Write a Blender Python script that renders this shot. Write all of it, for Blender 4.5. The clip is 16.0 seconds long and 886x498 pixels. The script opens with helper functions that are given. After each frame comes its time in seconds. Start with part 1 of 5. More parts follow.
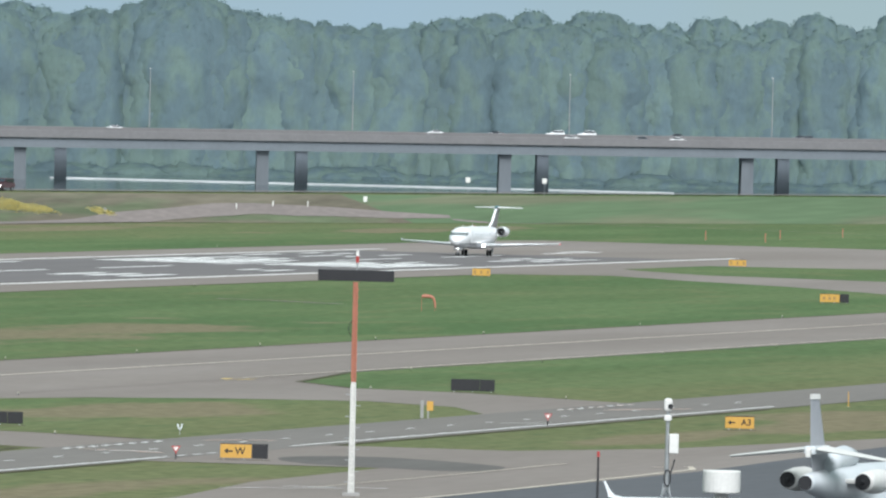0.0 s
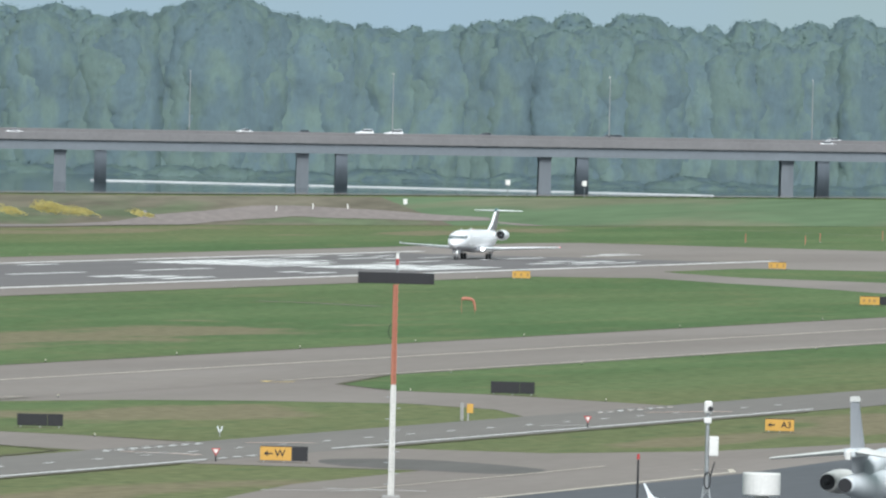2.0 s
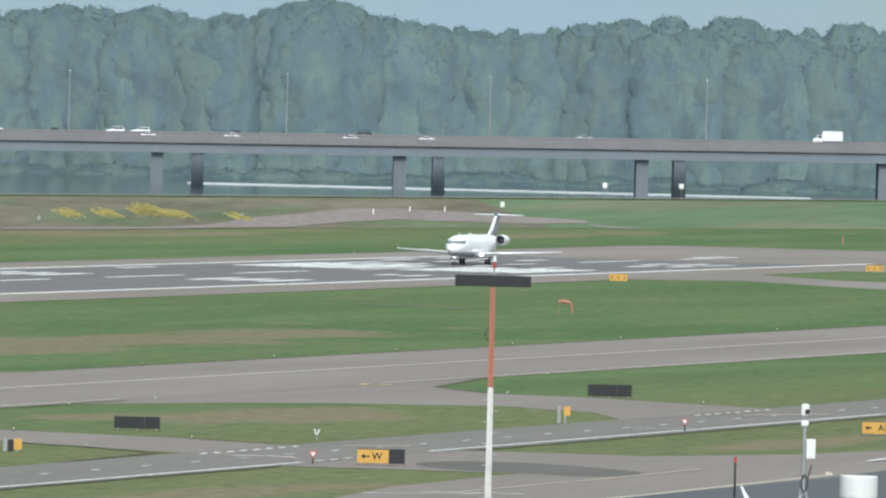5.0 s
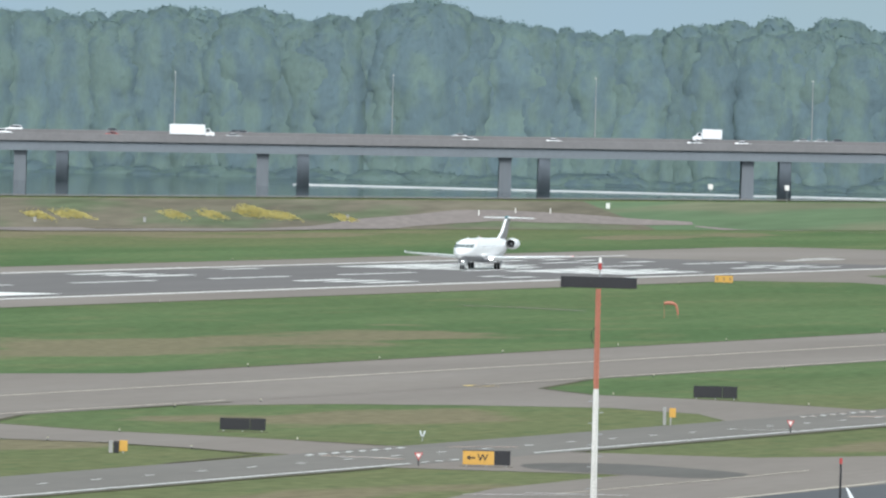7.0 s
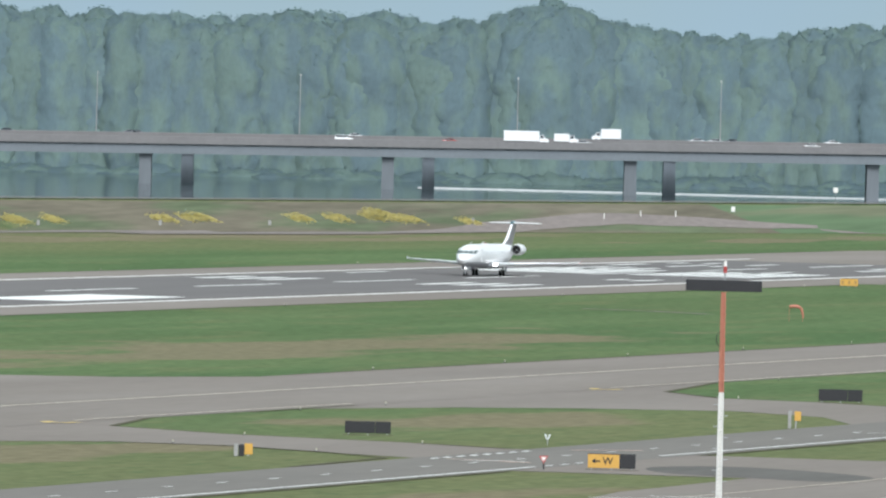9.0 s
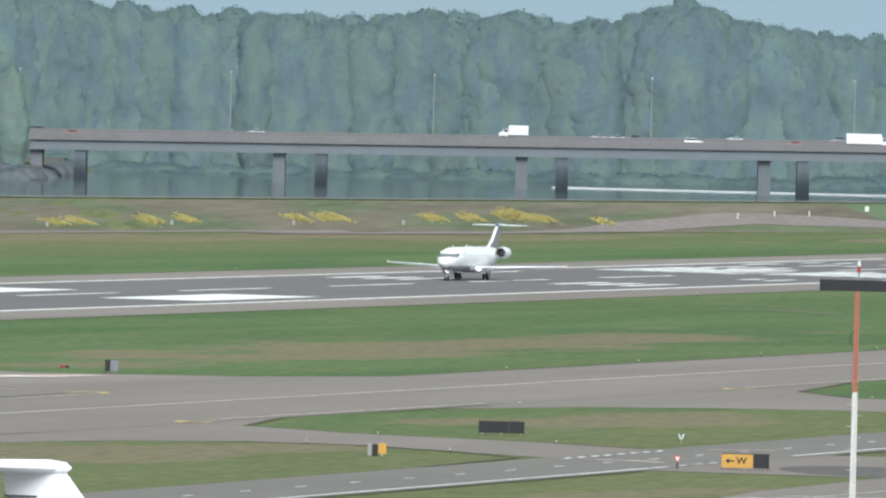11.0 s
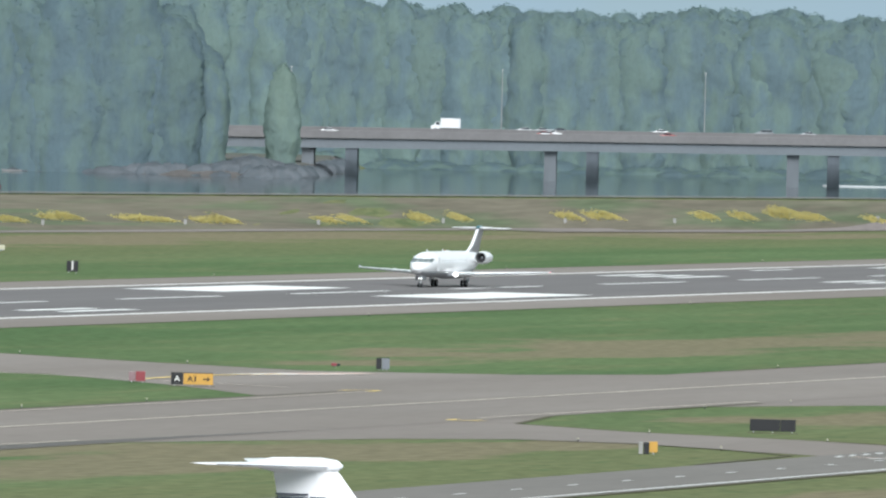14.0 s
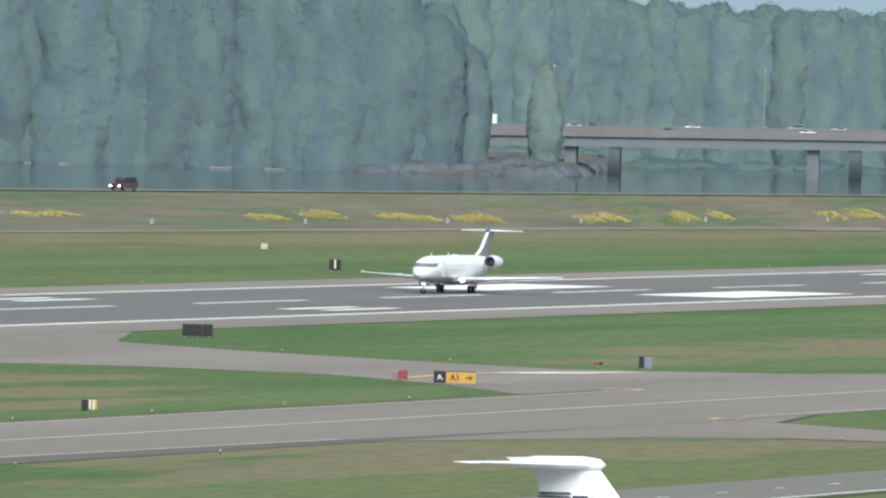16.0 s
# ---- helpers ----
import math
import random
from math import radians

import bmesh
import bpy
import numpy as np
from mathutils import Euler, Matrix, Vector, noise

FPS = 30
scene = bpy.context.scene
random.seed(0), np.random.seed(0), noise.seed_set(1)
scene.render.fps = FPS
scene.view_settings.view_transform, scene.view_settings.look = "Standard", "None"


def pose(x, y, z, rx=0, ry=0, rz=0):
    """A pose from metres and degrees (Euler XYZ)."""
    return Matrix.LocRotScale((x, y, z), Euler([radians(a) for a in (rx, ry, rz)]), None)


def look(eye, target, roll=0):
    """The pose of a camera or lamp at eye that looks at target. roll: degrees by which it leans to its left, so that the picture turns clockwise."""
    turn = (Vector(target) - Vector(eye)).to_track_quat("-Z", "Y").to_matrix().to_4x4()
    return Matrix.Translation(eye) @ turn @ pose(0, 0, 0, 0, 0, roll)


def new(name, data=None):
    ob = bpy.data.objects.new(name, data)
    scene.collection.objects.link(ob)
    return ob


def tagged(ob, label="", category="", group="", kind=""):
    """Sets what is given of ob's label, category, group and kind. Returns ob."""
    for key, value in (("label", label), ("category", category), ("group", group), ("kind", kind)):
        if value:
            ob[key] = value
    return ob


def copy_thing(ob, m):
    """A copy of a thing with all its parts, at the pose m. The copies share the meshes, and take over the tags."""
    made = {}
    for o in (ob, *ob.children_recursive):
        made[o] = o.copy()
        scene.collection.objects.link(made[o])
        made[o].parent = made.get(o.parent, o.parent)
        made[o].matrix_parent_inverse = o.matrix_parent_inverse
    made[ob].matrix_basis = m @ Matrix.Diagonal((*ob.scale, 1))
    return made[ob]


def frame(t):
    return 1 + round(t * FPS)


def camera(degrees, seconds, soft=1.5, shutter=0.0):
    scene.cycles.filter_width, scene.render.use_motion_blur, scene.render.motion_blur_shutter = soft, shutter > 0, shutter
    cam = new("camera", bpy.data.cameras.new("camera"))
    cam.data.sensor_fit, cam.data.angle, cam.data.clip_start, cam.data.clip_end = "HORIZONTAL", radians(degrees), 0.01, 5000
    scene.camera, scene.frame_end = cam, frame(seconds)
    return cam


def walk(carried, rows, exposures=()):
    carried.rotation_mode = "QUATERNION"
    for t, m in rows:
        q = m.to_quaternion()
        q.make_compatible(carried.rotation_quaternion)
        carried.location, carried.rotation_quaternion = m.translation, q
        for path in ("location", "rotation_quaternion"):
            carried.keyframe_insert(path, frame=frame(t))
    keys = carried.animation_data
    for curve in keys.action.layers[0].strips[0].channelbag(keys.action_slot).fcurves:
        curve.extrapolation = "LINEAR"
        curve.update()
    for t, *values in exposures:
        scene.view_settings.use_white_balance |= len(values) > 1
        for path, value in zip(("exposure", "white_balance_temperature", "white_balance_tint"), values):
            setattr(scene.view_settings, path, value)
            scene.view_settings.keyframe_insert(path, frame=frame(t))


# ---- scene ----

# A long-lens pan from a roof 24.9 m above an airfield. x runs along the runway, the camera stands at x = y = 0.
EYE_Z = 24.9
LEAN = 1.45
cam = camera(3.2077, 16.0, soft=2.3, shutter=0.0)
# seconds, bearing from the x axis in degrees, tilt in degrees
PAN = [
    (0.0, 12.4311, -0.6855), (0.5, 12.4674, -0.6827), (1.0, 12.5034, -0.6813), (1.5, 12.5378, -0.6819),
    (2.0, 12.5759, -0.6802), (2.5, 12.6216, -0.6792), (3.0, 12.6708, -0.6784), (3.5, 12.7235, -0.6773),
    (3.7, 12.7458, -0.6779), (5.8, 13.0808, -0.6794), (6.0, 13.1238, -0.68), (6.5, 13.2166, -0.6823),
    (7.0, 13.3098, -0.683), (7.5, 13.42, -0.682), (8.0, 13.5305, -0.6821), (8.5, 13.635, -0.6835),
    (9.0, 13.7633, -0.6825), (9.2, 13.812, -0.6858), (11.3, 14.3247, -0.6997), (11.5, 14.3778, -0.7036),
    (12.0, 14.5158, -0.7091), (12.5, 14.6658, -0.7131), (13.0, 14.842, -0.7148), (13.5, 15.0234, -0.7222),
    (14.0, 15.2291, -0.7267), (14.5, 15.4337, -0.7329), (15.0, 15.6692, -0.7394), (15.5, 15.9261, -0.7453),
    (16.0, 16.1796, -0.7552),
]


def aim(bearing, tilt):
    b, p = radians(bearing), radians(tilt)
    eye = Vector((0, 0, EYE_Z))
    way = Vector((math.cos(b) * math.cos(p), math.sin(b) * math.cos(p), math.sin(p)))
    return look(eye, eye + way * 1000, LEAN)


walk(cam, [(t, aim(b, p)) for t, b, p in PAN], exposures=[(0.0, 0.27, 5850, 10.5), (16.0, 0.27, 5850, 10.5)])

# ---- sky and light: a bright, thin overcast ----
world = bpy.data.worlds.new("overcast")
scene.world = world
world.use_nodes = True
wn, wl = world.node_tree.nodes, world.node_tree.links
sky = wn.new("ShaderNodeTexSky")
sky.sky_type, sky.sun_disc = "NISHITA", False
SUN_EL, SUN_AZ = radians(42), radians(249)
sky.sun_elevation, sky.sun_rotation = SUN_EL, SUN_AZ
sky.air_density, sky.dust_density, sky.ozone_density, sky.altitude = 0.3, 0.5, 1.0, 7000
bg = wn["Background"]
# a thin, even veil of high cloud over the whole sky
veil_noise, veil_range, veil = wn.new("ShaderNodeTexNoise"), wn.new("ShaderNodeMapRange"), wn.new("ShaderNodeMix")
veil_noise.inputs["Scale"].default_value, veil_noise.inputs["Detail"].default_value = 30.0, 4
veil_range.inputs["From Min"].default_value, veil_range.inputs["From Max"].default_value = 0.3, 0.7
veil_range.inputs["To Min"].default_value, veil_range.inputs["To Max"].default_value = 0.75, 0.95
veil.data_type = "RGBA"
veil.inputs["B"].default_value = (3.95, 4.9, 4.5, 1)
wl.new(veil_noise.outputs[0], veil_range.inputs["Value"])
wl.new(veil_range.outputs[0], veil.inputs["Factor"])
wl.new(sky.outputs[0], veil.inputs["A"])
wl.new(veil.outputs["Result"], bg.inputs[0])
bg.inputs[1].default_value = 0.085
sun = new("sun", bpy.data.lights.new("sun", "SUN"))
sun.data.energy, sun.data.angle, sun.data.color = 4.2, radians(45), (1.0, 0.955, 0.9)
sun_dir = Vector((math.sin(SUN_AZ) * math.cos(SUN_EL), math.cos(SUN_AZ) * math.cos(SUN_EL), math.sin(SUN_EL)))
sun.matrix_world = look(sun_dir * 100, (0, 0, 0))


# ---- materials ----
def material(name, colour, rough=0.6, metal=0.0, spread=0.12, scale=0.6, fine=9.0, bump=0.0, stretch=(1, 1, 1), per_object=0.0, per_island=0.0, second=None, second_at=(0.5, 0.62), second_scale=0.05, spec=0.4, turn=0.0):
    """Two scales of noise round a base colour, and if given a second colour in blotches."""
    m = bpy.data.materials.new(name)
    m.use_nodes = True
    n, l = m.node_tree.nodes, m.node_tree.links
    b = n["Principled BSDF"]
    geo = n.new("ShaderNodeTexCoord")
    mapping = n.new("ShaderNodeMapping")
    mapping.inputs["Scale"].default_value = stretch
    source_co = geo.outputs["Object"]
    if turn:
        turned = n.new("ShaderNodeMapping")
        turned.inputs["Rotation"].default_value = (0, 0, radians(turn))
        l.new(source_co, turned.inputs[0])
        source_co = turned.outputs[0]
    l.new(source_co, mapping.inputs[0])

    def noise_node(s, detail=4):
        t = n.new("ShaderNodeTexNoise")
        t.inputs["Scale"].default_value, t.inputs["Detail"].default_value = s, detail
        l.new(mapping.outputs[0], t.inputs["Vector"])
        return t

    coarse, grain = noise_node(scale), noise_node(fine, 3)
    add = n.new("ShaderNodeMath")
    add.operation = "ADD"
    l.new(coarse.outputs[0], add.inputs[0])
    l.new(grain.outputs[0], add.inputs[1])
    value = add
    for source, amount in (("Object Info", per_object), ("Geometry", per_island)):
        if amount:
            info = n.new("ShaderNodeObjectInfo" if source == "Object Info" else "ShaderNodeNewGeometry")
            k = n.new("ShaderNodeMath")
            k.operation = "MULTIPLY_ADD"
            k.inputs[1].default_value = amount
            l.new(info.outputs["Random" if source == "Object Info" else "Random Per Island"], k.inputs[0])
            l.new(value.outputs[0], k.inputs[2])
            value = k
    ramp = n.new("ShaderNodeMapRange")
    ramp.inputs["From Min"].default_value, ramp.inputs["From Max"].default_value = 0.6, 1.4 + per_object + per_island
    ramp.inputs["To Min"].default_value, ramp.inputs["To Max"].default_value = 1 - spread, 1 + spread
    l.new(value.outputs[0], ramp.inputs["Value"])
    mul = n.new("ShaderNodeVectorMath")
    mul.operation = "SCALE"
    l.new(ramp.outputs[0], mul.inputs["Scale"])
    if second:
        blot = noise_node(second_scale, 6)
        edge = n.new("ShaderNodeMapRange")
        edge.interpolation_type = "SMOOTHSTEP"
        edge.inputs["From Min"].default_value, edge.inputs["From Max"].default_value = second_at
        l.new(blot.outputs[0], edge.inputs["Value"])
        mix = n.new("ShaderNodeMix")
        mix.data_type = "RGBA"
        mix.inputs["A"].default_value, mix.inputs["B"].default_value = (*colour, 1), (*second, 1)
        l.new(edge.outputs[0], mix.inputs["Factor"])
        l.new(mix.outputs["Result"], mul.inputs[0])
    else:
        mul.inputs[0].default_value = colour
    l.new(mul.outputs[0], b.inputs["Base Color"])
    b.inputs["Roughness"].default_value, b.inputs["Metallic"].default_value = rough, metal
    b.inputs["Specular IOR Level"].default_value = spec
    if bump:
        bp = n.new("ShaderNodeBump")
        bp.inputs["Strength"].default_value, bp.inputs["Distance"].default_value = bump, 0.05
        l.new(value.outputs[0], bp.inputs["Height"])
        l.new(bp.outputs[0], b.inputs["Normal"])
    return m


def glow(name, colour, strength):
    m = bpy.data.materials.new(name)
    m.use_nodes = True
    b = m.node_tree.nodes["Principled BSDF"]
    b.inputs["Base Color"].default_value = (*colour, 1)
    b.inputs["Emission Color"].default_value = (*colour, 1)
    b.inputs["Emission Strength"].default_value = strength
    return m


def grass_material():
    """Field grass: streaky green with worn, drier patches of ragged outline."""
    m = bpy.data.materials.new("grass")
    m.use_nodes = True
    n, l = m.node_tree.nodes, m.node_tree.links
    b = n["Principled BSDF"]
    co = n.new("ShaderNodeTexCoord")

    def noisy(scale, stretch, detail=5):
        mp = n.new("ShaderNodeMapping")
        mp.inputs["Scale"].default_value = stretch
        l.new(co.outputs["Object"], mp.inputs[0])
        t = n.new("ShaderNodeTexNoise")
        t.inputs["Scale"].default_value, t.inputs["Detail"].default_value = scale, detail
        l.new(mp.outputs[0], t.inputs["Vector"])
        return t.outputs[0]

    def op(kind, a, b2=None, c=None):
        k = n.new("ShaderNodeMath")
        k.operation = kind
        for i, v in enumerate((a, b2, c)):
            if v is None:
                continue
            if isinstance(v, (int, float)):
                k.inputs[i].default_value = v
            else:
                l.new(v, k.inputs[i])
        return k.outputs[0]

    def band(v, lo, hi):
        r = n.new("ShaderNodeMapRange")
        r.interpolation_type = "SMOOTHSTEP"
        r.inputs["From Min"].default_value, r.inputs["From Max"].default_value = lo, hi
        l.new(v, r.inputs["Value"])
        return r.outputs[0]

    def mixed(f, a, c):
        x = n.new("ShaderNodeMix")
        x.data_type = "RGBA"
        l.new(f, x.inputs["Factor"])
        for key, v in (("A", a), ("B", c)):
            if isinstance(v, tuple):
                x.inputs[key].default_value = (*v, 1)
            else:
                l.new(v, x.inputs[key])
        return x.outputs["Result"]

    ragged = noisy(0.08, (0.3, 1.0, 1.0), 6)
    dry = None
    for cx, cy, rx, ry in ((1065, 258, 48, 9), (905, 263, 95, 10), (1310, 335, 120, 15), (2090, 547, 150, 13), (1880, 560, 160, 18), (1112, 215, 48, 7), (1075, 346, 40, 10), (860, 214, 50, 5), (2250, 500, 90, 7), (1700, 585, 190, 14), (1960, 566, 150, 13), (2140, 528, 90, 8), (1040, 212, 40, 4), (1050, 329, 32, 6), (1000, 318, 30, 5), (900, 274, 45, 4), (950, 256, 50, 6), (1075, 210, 40, 5)):
        mp = n.new("ShaderNodeMapping")
        mp.inputs["Location"].default_value = (-cx / rx, -cy / ry, 0)
        mp.inputs["Scale"].default_value = (1 / rx, 1 / ry, 0)
        l.new(co.outputs["Object"], mp.inputs[0])
        ln = n.new("ShaderNodeVectorMath")
        ln.operation = "LENGTH"
        l.new(mp.outputs[0], ln.inputs[0])
        inside = op("SUBTRACT", 1.35, ln.outputs["Value"])
        dry = inside if dry is None else op("MAXIMUM", dry, inside)
    patch = band(op("ADD", dry, op("MULTIPLY", op("SUBTRACT", ragged, 0.5), 3.2)), 0.35, 0.8)
    streak = band(noisy(0.05, (0.12, 1.0, 1.0), 6), 0.42, 0.62)
    wide = band(noisy(0.012, (0.3, 1.0, 1.0), 4), 0.4, 0.65)
    base = mixed(streak, (0.091, 0.146, 0.062), (0.122, 0.176, 0.078))
    base = mixed(op("MULTIPLY", wide, 0.35), base, (0.16, 0.178, 0.084))
    mottle = band(noisy(0.16, (0.22, 1.0, 1.0), 5), 0.5, 0.68)
    base = mixed(op("MULTIPLY", mottle, 0.35), base, (0.19, 0.182, 0.094))
    sep = n.new("ShaderNodeSeparateXYZ")
    l.new(co.outputs["Object"], sep.inputs[0])
    ragged_y = op("ADD", sep.outputs["Y"], op("MULTIPLY", op("SUBTRACT", noisy(0.03, (0.25, 1.0, 1.0), 5), 0.5), 60.0))
    olive = op("MAXIMUM", band(op("MULTIPLY", ragged_y, -1.0), -272.0, -240.0), band(ragged_y, 482.0, 545.0))
    base = mixed(op("MULTIPLY", olive, 0.62), base, (0.17, 0.168, 0.084))
    tuft = band(noisy(0.45, (0.3, 1.0, 1.0), 5), 0.56, 0.7)
    base = mixed(op("MULTIPLY", tuft, 0.5), base, (0.07, 0.115, 0.052))
    col = mixed(op("MULTIPLY", patch, 0.82), base, (0.214, 0.18, 0.118))
    fine = noisy(0.9, (0.4, 1.0, 1.0), 4)
    k = n.new("ShaderNodeVectorMath")
    k.operation = "SCALE"
    l.new(col, k.inputs[0])
    l.new(op("MULTIPLY_ADD", fine, 0.95, 0.46), k.inputs["Scale"])
    l.new(k.outputs[0], b.inputs["Base Color"])
    b.inputs["Roughness"].default_value = 0.95
    b.inputs["Specular IOR Level"].default_value = 0.05
    return m


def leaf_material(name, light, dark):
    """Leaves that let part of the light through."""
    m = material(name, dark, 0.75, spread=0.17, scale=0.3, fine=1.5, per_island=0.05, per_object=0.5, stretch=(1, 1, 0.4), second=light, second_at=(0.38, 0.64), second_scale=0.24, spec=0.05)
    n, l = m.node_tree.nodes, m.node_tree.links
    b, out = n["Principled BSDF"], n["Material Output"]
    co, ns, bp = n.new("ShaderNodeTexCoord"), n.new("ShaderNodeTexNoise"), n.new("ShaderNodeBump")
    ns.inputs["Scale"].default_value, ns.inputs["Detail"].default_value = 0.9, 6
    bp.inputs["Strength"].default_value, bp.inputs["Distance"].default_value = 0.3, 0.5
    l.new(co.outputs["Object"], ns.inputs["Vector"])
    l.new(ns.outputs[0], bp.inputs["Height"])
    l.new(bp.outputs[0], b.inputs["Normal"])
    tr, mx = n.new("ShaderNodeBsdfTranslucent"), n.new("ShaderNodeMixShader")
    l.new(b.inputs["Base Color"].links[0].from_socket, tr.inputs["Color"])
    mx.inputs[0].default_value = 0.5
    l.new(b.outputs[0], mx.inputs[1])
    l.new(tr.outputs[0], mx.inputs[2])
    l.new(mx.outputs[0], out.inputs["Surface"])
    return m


M_GRASS = grass_material()
M_BANK = material("bank", (0.158, 0.142, 0.106), 0.95, spread=0.28, scale=0.16, fine=0.9, stretch=(0.14, 1, 1), turn=8.7, second=(0.12, 0.145, 0.085), second_at=(0.44, 0.66), second_scale=0.17, spec=0.1)
M_GREEN_BANK = material("green_bank", (0.115, 0.165, 0.092), 0.95, spread=0.2, scale=0.16, fine=0.9, stretch=(0.06, 1, 1), turn=8.7, second=(0.155, 0.165, 0.105), second_at=(0.45, 0.62), second_scale=0.13, spec=0.1)
M_ASPHALT = material("asphalt", (0.22, 0.19, 0.168), 0.85, spread=0.12, scale=0.08, fine=1.2, stretch=(0.15, 1, 1), second=(0.248, 0.216, 0.193), second_at=(0.45, 0.6), second_scale=0.03, spec=0.25)
M_RUNWAY = material("runway_asphalt", (0.162, 0.15, 0.147), 0.85, spread=0.15, scale=0.12, fine=1.5, stretch=(0.03, 1, 1), spec=0.25)
M_ROAD = material("road_asphalt", (0.188, 0.172, 0.156), 0.85, spread=0.12, scale=0.12, fine=1.5, stretch=(0.1, 1, 1), spec=0.25)
M_APRON = material("apron_asphalt", (0.105, 0.108, 0.115), 0.85, spread=0.15, scale=0.1, fine=1.0, stretch=(0.2, 1, 1), spec=0.25)
M_CONCRETE = material("concrete", (0.3, 0.295, 0.28), 0.85, spread=0.12, scale=0.3, fine=2.0, stretch=(0.2, 1, 1))
M_GRAVEL = material("gravel", (0.23, 0.2, 0.185), 0.95, spread=0.18, scale=0.08, fine=1.0, stretch=(0.3, 1, 1), spec=0.1)
M_WHITE_LINE = material("white_marking", (0.84, 0.83, 0.8), 0.7, spread=0.12, scale=0.3, fine=2.0)
M_HOOK = material("bright_yellow_marking", (0.74, 0.55, 0.2), 0.7, spread=0.2, scale=0.3, fine=2.0)
M_YELLOW_LINE = material("yellow_marking", (0.56, 0.5, 0.41), 0.7, spread=0.2, scale=0.3, fine=2.0)
M_PINK_LINE = material("worn_red_marking", (0.62, 0.46, 0.38), 0.7, spread=0.25, scale=0.3, fine=2.0)
M_WATER = material("river_water", (0.04, 0.062, 0.07), 0.06, spread=0.1, scale=0.02, fine=0.3, bump=0.006, spec=0.5)
M_BRIDGE = material("bridge_concrete", (0.177, 0.173, 0.172), 0.85, spread=0.12, scale=0.15, fine=1.0)
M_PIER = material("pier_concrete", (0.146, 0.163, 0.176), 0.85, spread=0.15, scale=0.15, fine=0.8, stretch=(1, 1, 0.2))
# far piers: colour paled for haze and against the near deck's shadow
M_HAZED_PIER = material("hazed_pier_concrete", (0.2, 0.235, 0.265), 0.85, spread=0.15, scale=0.15, fine=0.8, stretch=(1, 1, 0.2))
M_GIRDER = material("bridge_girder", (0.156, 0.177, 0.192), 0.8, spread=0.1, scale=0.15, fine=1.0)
M_STEEL = material("galvanised_steel", (0.45, 0.46, 0.46), 0.45, 0.7, spread=0.1, scale=1.0, fine=6.0)
M_PAINT = material("white_aircraft_paint", (0.88, 0.88, 0.88), 0.28, spread=0.03, scale=0.4, fine=3.0, spec=0.5)
M_GREYPAINT_AND_SHADE = material("grey_paint_and_belly_shade", (0.36, 0.37, 0.39), 0.35, spread=0.05, scale=0.4, fine=3.0)
M_METAL = material("bare_metal", (0.6, 0.6, 0.6), 0.3, 0.9, spread=0.06, scale=1.0, fine=6.0)
M_DARK = material("dark_rubber", (0.025, 0.025, 0.027), 0.7, spread=0.2, scale=2.0, fine=12.0)
M_GLASS = material("cockpit_glass", (0.03, 0.04, 0.05), 0.08, spread=0.05, scale=1.0, fine=4.0, spec=0.7)
M_LEGEND = material("brown_legend", (0.3, 0.19, 0.07), 0.6, spread=0.15, scale=1.0, fine=6.0)
M_CREAM = material("cream_paint", (0.48, 0.46, 0.34), 0.6, spread=0.12, scale=1.0, fine=5.0)
M_SCREEN = material("tinted_windscreen", (0.16, 0.19, 0.19), 0.15, spread=0.05, scale=1.0, fine=4.0, spec=0.6)
M_BLACK = material("black_panel", (0.02, 0.02, 0.022), 0.6, spread=0.15, scale=1.0, fine=6.0)
M_AMBER = material("amber_panel", (0.52, 0.3, 0.06), 0.55, spread=0.08, scale=1.0, fine=6.0)
M_ORANGE = material("orange_paint", (0.42, 0.17, 0.11), 0.55, spread=0.12, scale=0.8, fine=5.0)
M_RED = material("red_paint", (0.4, 0.055, 0.05), 0.5, spread=0.12, scale=0.8, fine=5.0)
M_WHITE = material("white_paint", (0.68, 0.67, 0.63), 0.5, spread=0.1, scale=0.8, fine=5.0)
M_BARK = material("bark", (0.11, 0.1, 0.085), 0.9, spread=0.2, scale=0.5, fine=4.0)
# leaf colours with distance haze mixed in: paler and bluer than foliage
M_HAZED_LEAF = leaf_material("leaves", (0.219, 0.302, 0.276), (0.187, 0.262, 0.287))
# the same leaves with less haze in the colour, for the nearer point
M_LESS_HAZED_LEAF = leaf_material("less_hazed_leaves", (0.189, 0.264, 0.25), (0.165, 0.233, 0.26))
# poplar and shrub greens likewise carry haze in their colour
M_POPLAR = leaf_material("hazed_poplar_leaves", (0.248, 0.33, 0.282), (0.226, 0.305, 0.278))
M_HAZED_SHRUB = leaf_material("hazed_willow_leaves", (0.238, 0.262, 0.282), (0.212, 0.244, 0.268))
M_SHORE = material("river_bank", (0.13, 0.122, 0.115), 0.95, spread=0.25, scale=0.05, fine=0.6, second=(0.1, 0.12, 0.085), second_at=(0.45, 0.6), second_scale=0.03, spec=0.1)
M_WATER_STREAK = material("pale_water_streak", (0.5, 0.52, 0.52), 0.9, spread=0.12, scale=0.05, fine=0.5)
M_FLOWER = material("yellow_broom", (0.5, 0.44, 0.17), 0.8, spread=0.2, scale=0.3, fine=3.0, per_island=0.5, spec=0.1)
M_LAMP = glow("landing_light", (1.0, 0.97, 0.9), 5.0)
M_NAV_RED = glow("red_lamp", (1.0, 0.1, 0.08), 0.35)


# ---- mesh helpers ----
def mesh_object(name, bm, mat, smooth=False):
    me = bpy.data.meshes.new(name)
    bmesh.ops.recalc_face_normals(bm, faces=bm.faces)
    bm.to_mesh(me)
    bm.free()
    me.materials.append(mat)
    if smooth:
        me.shade_smooth()
    return new(name, me)


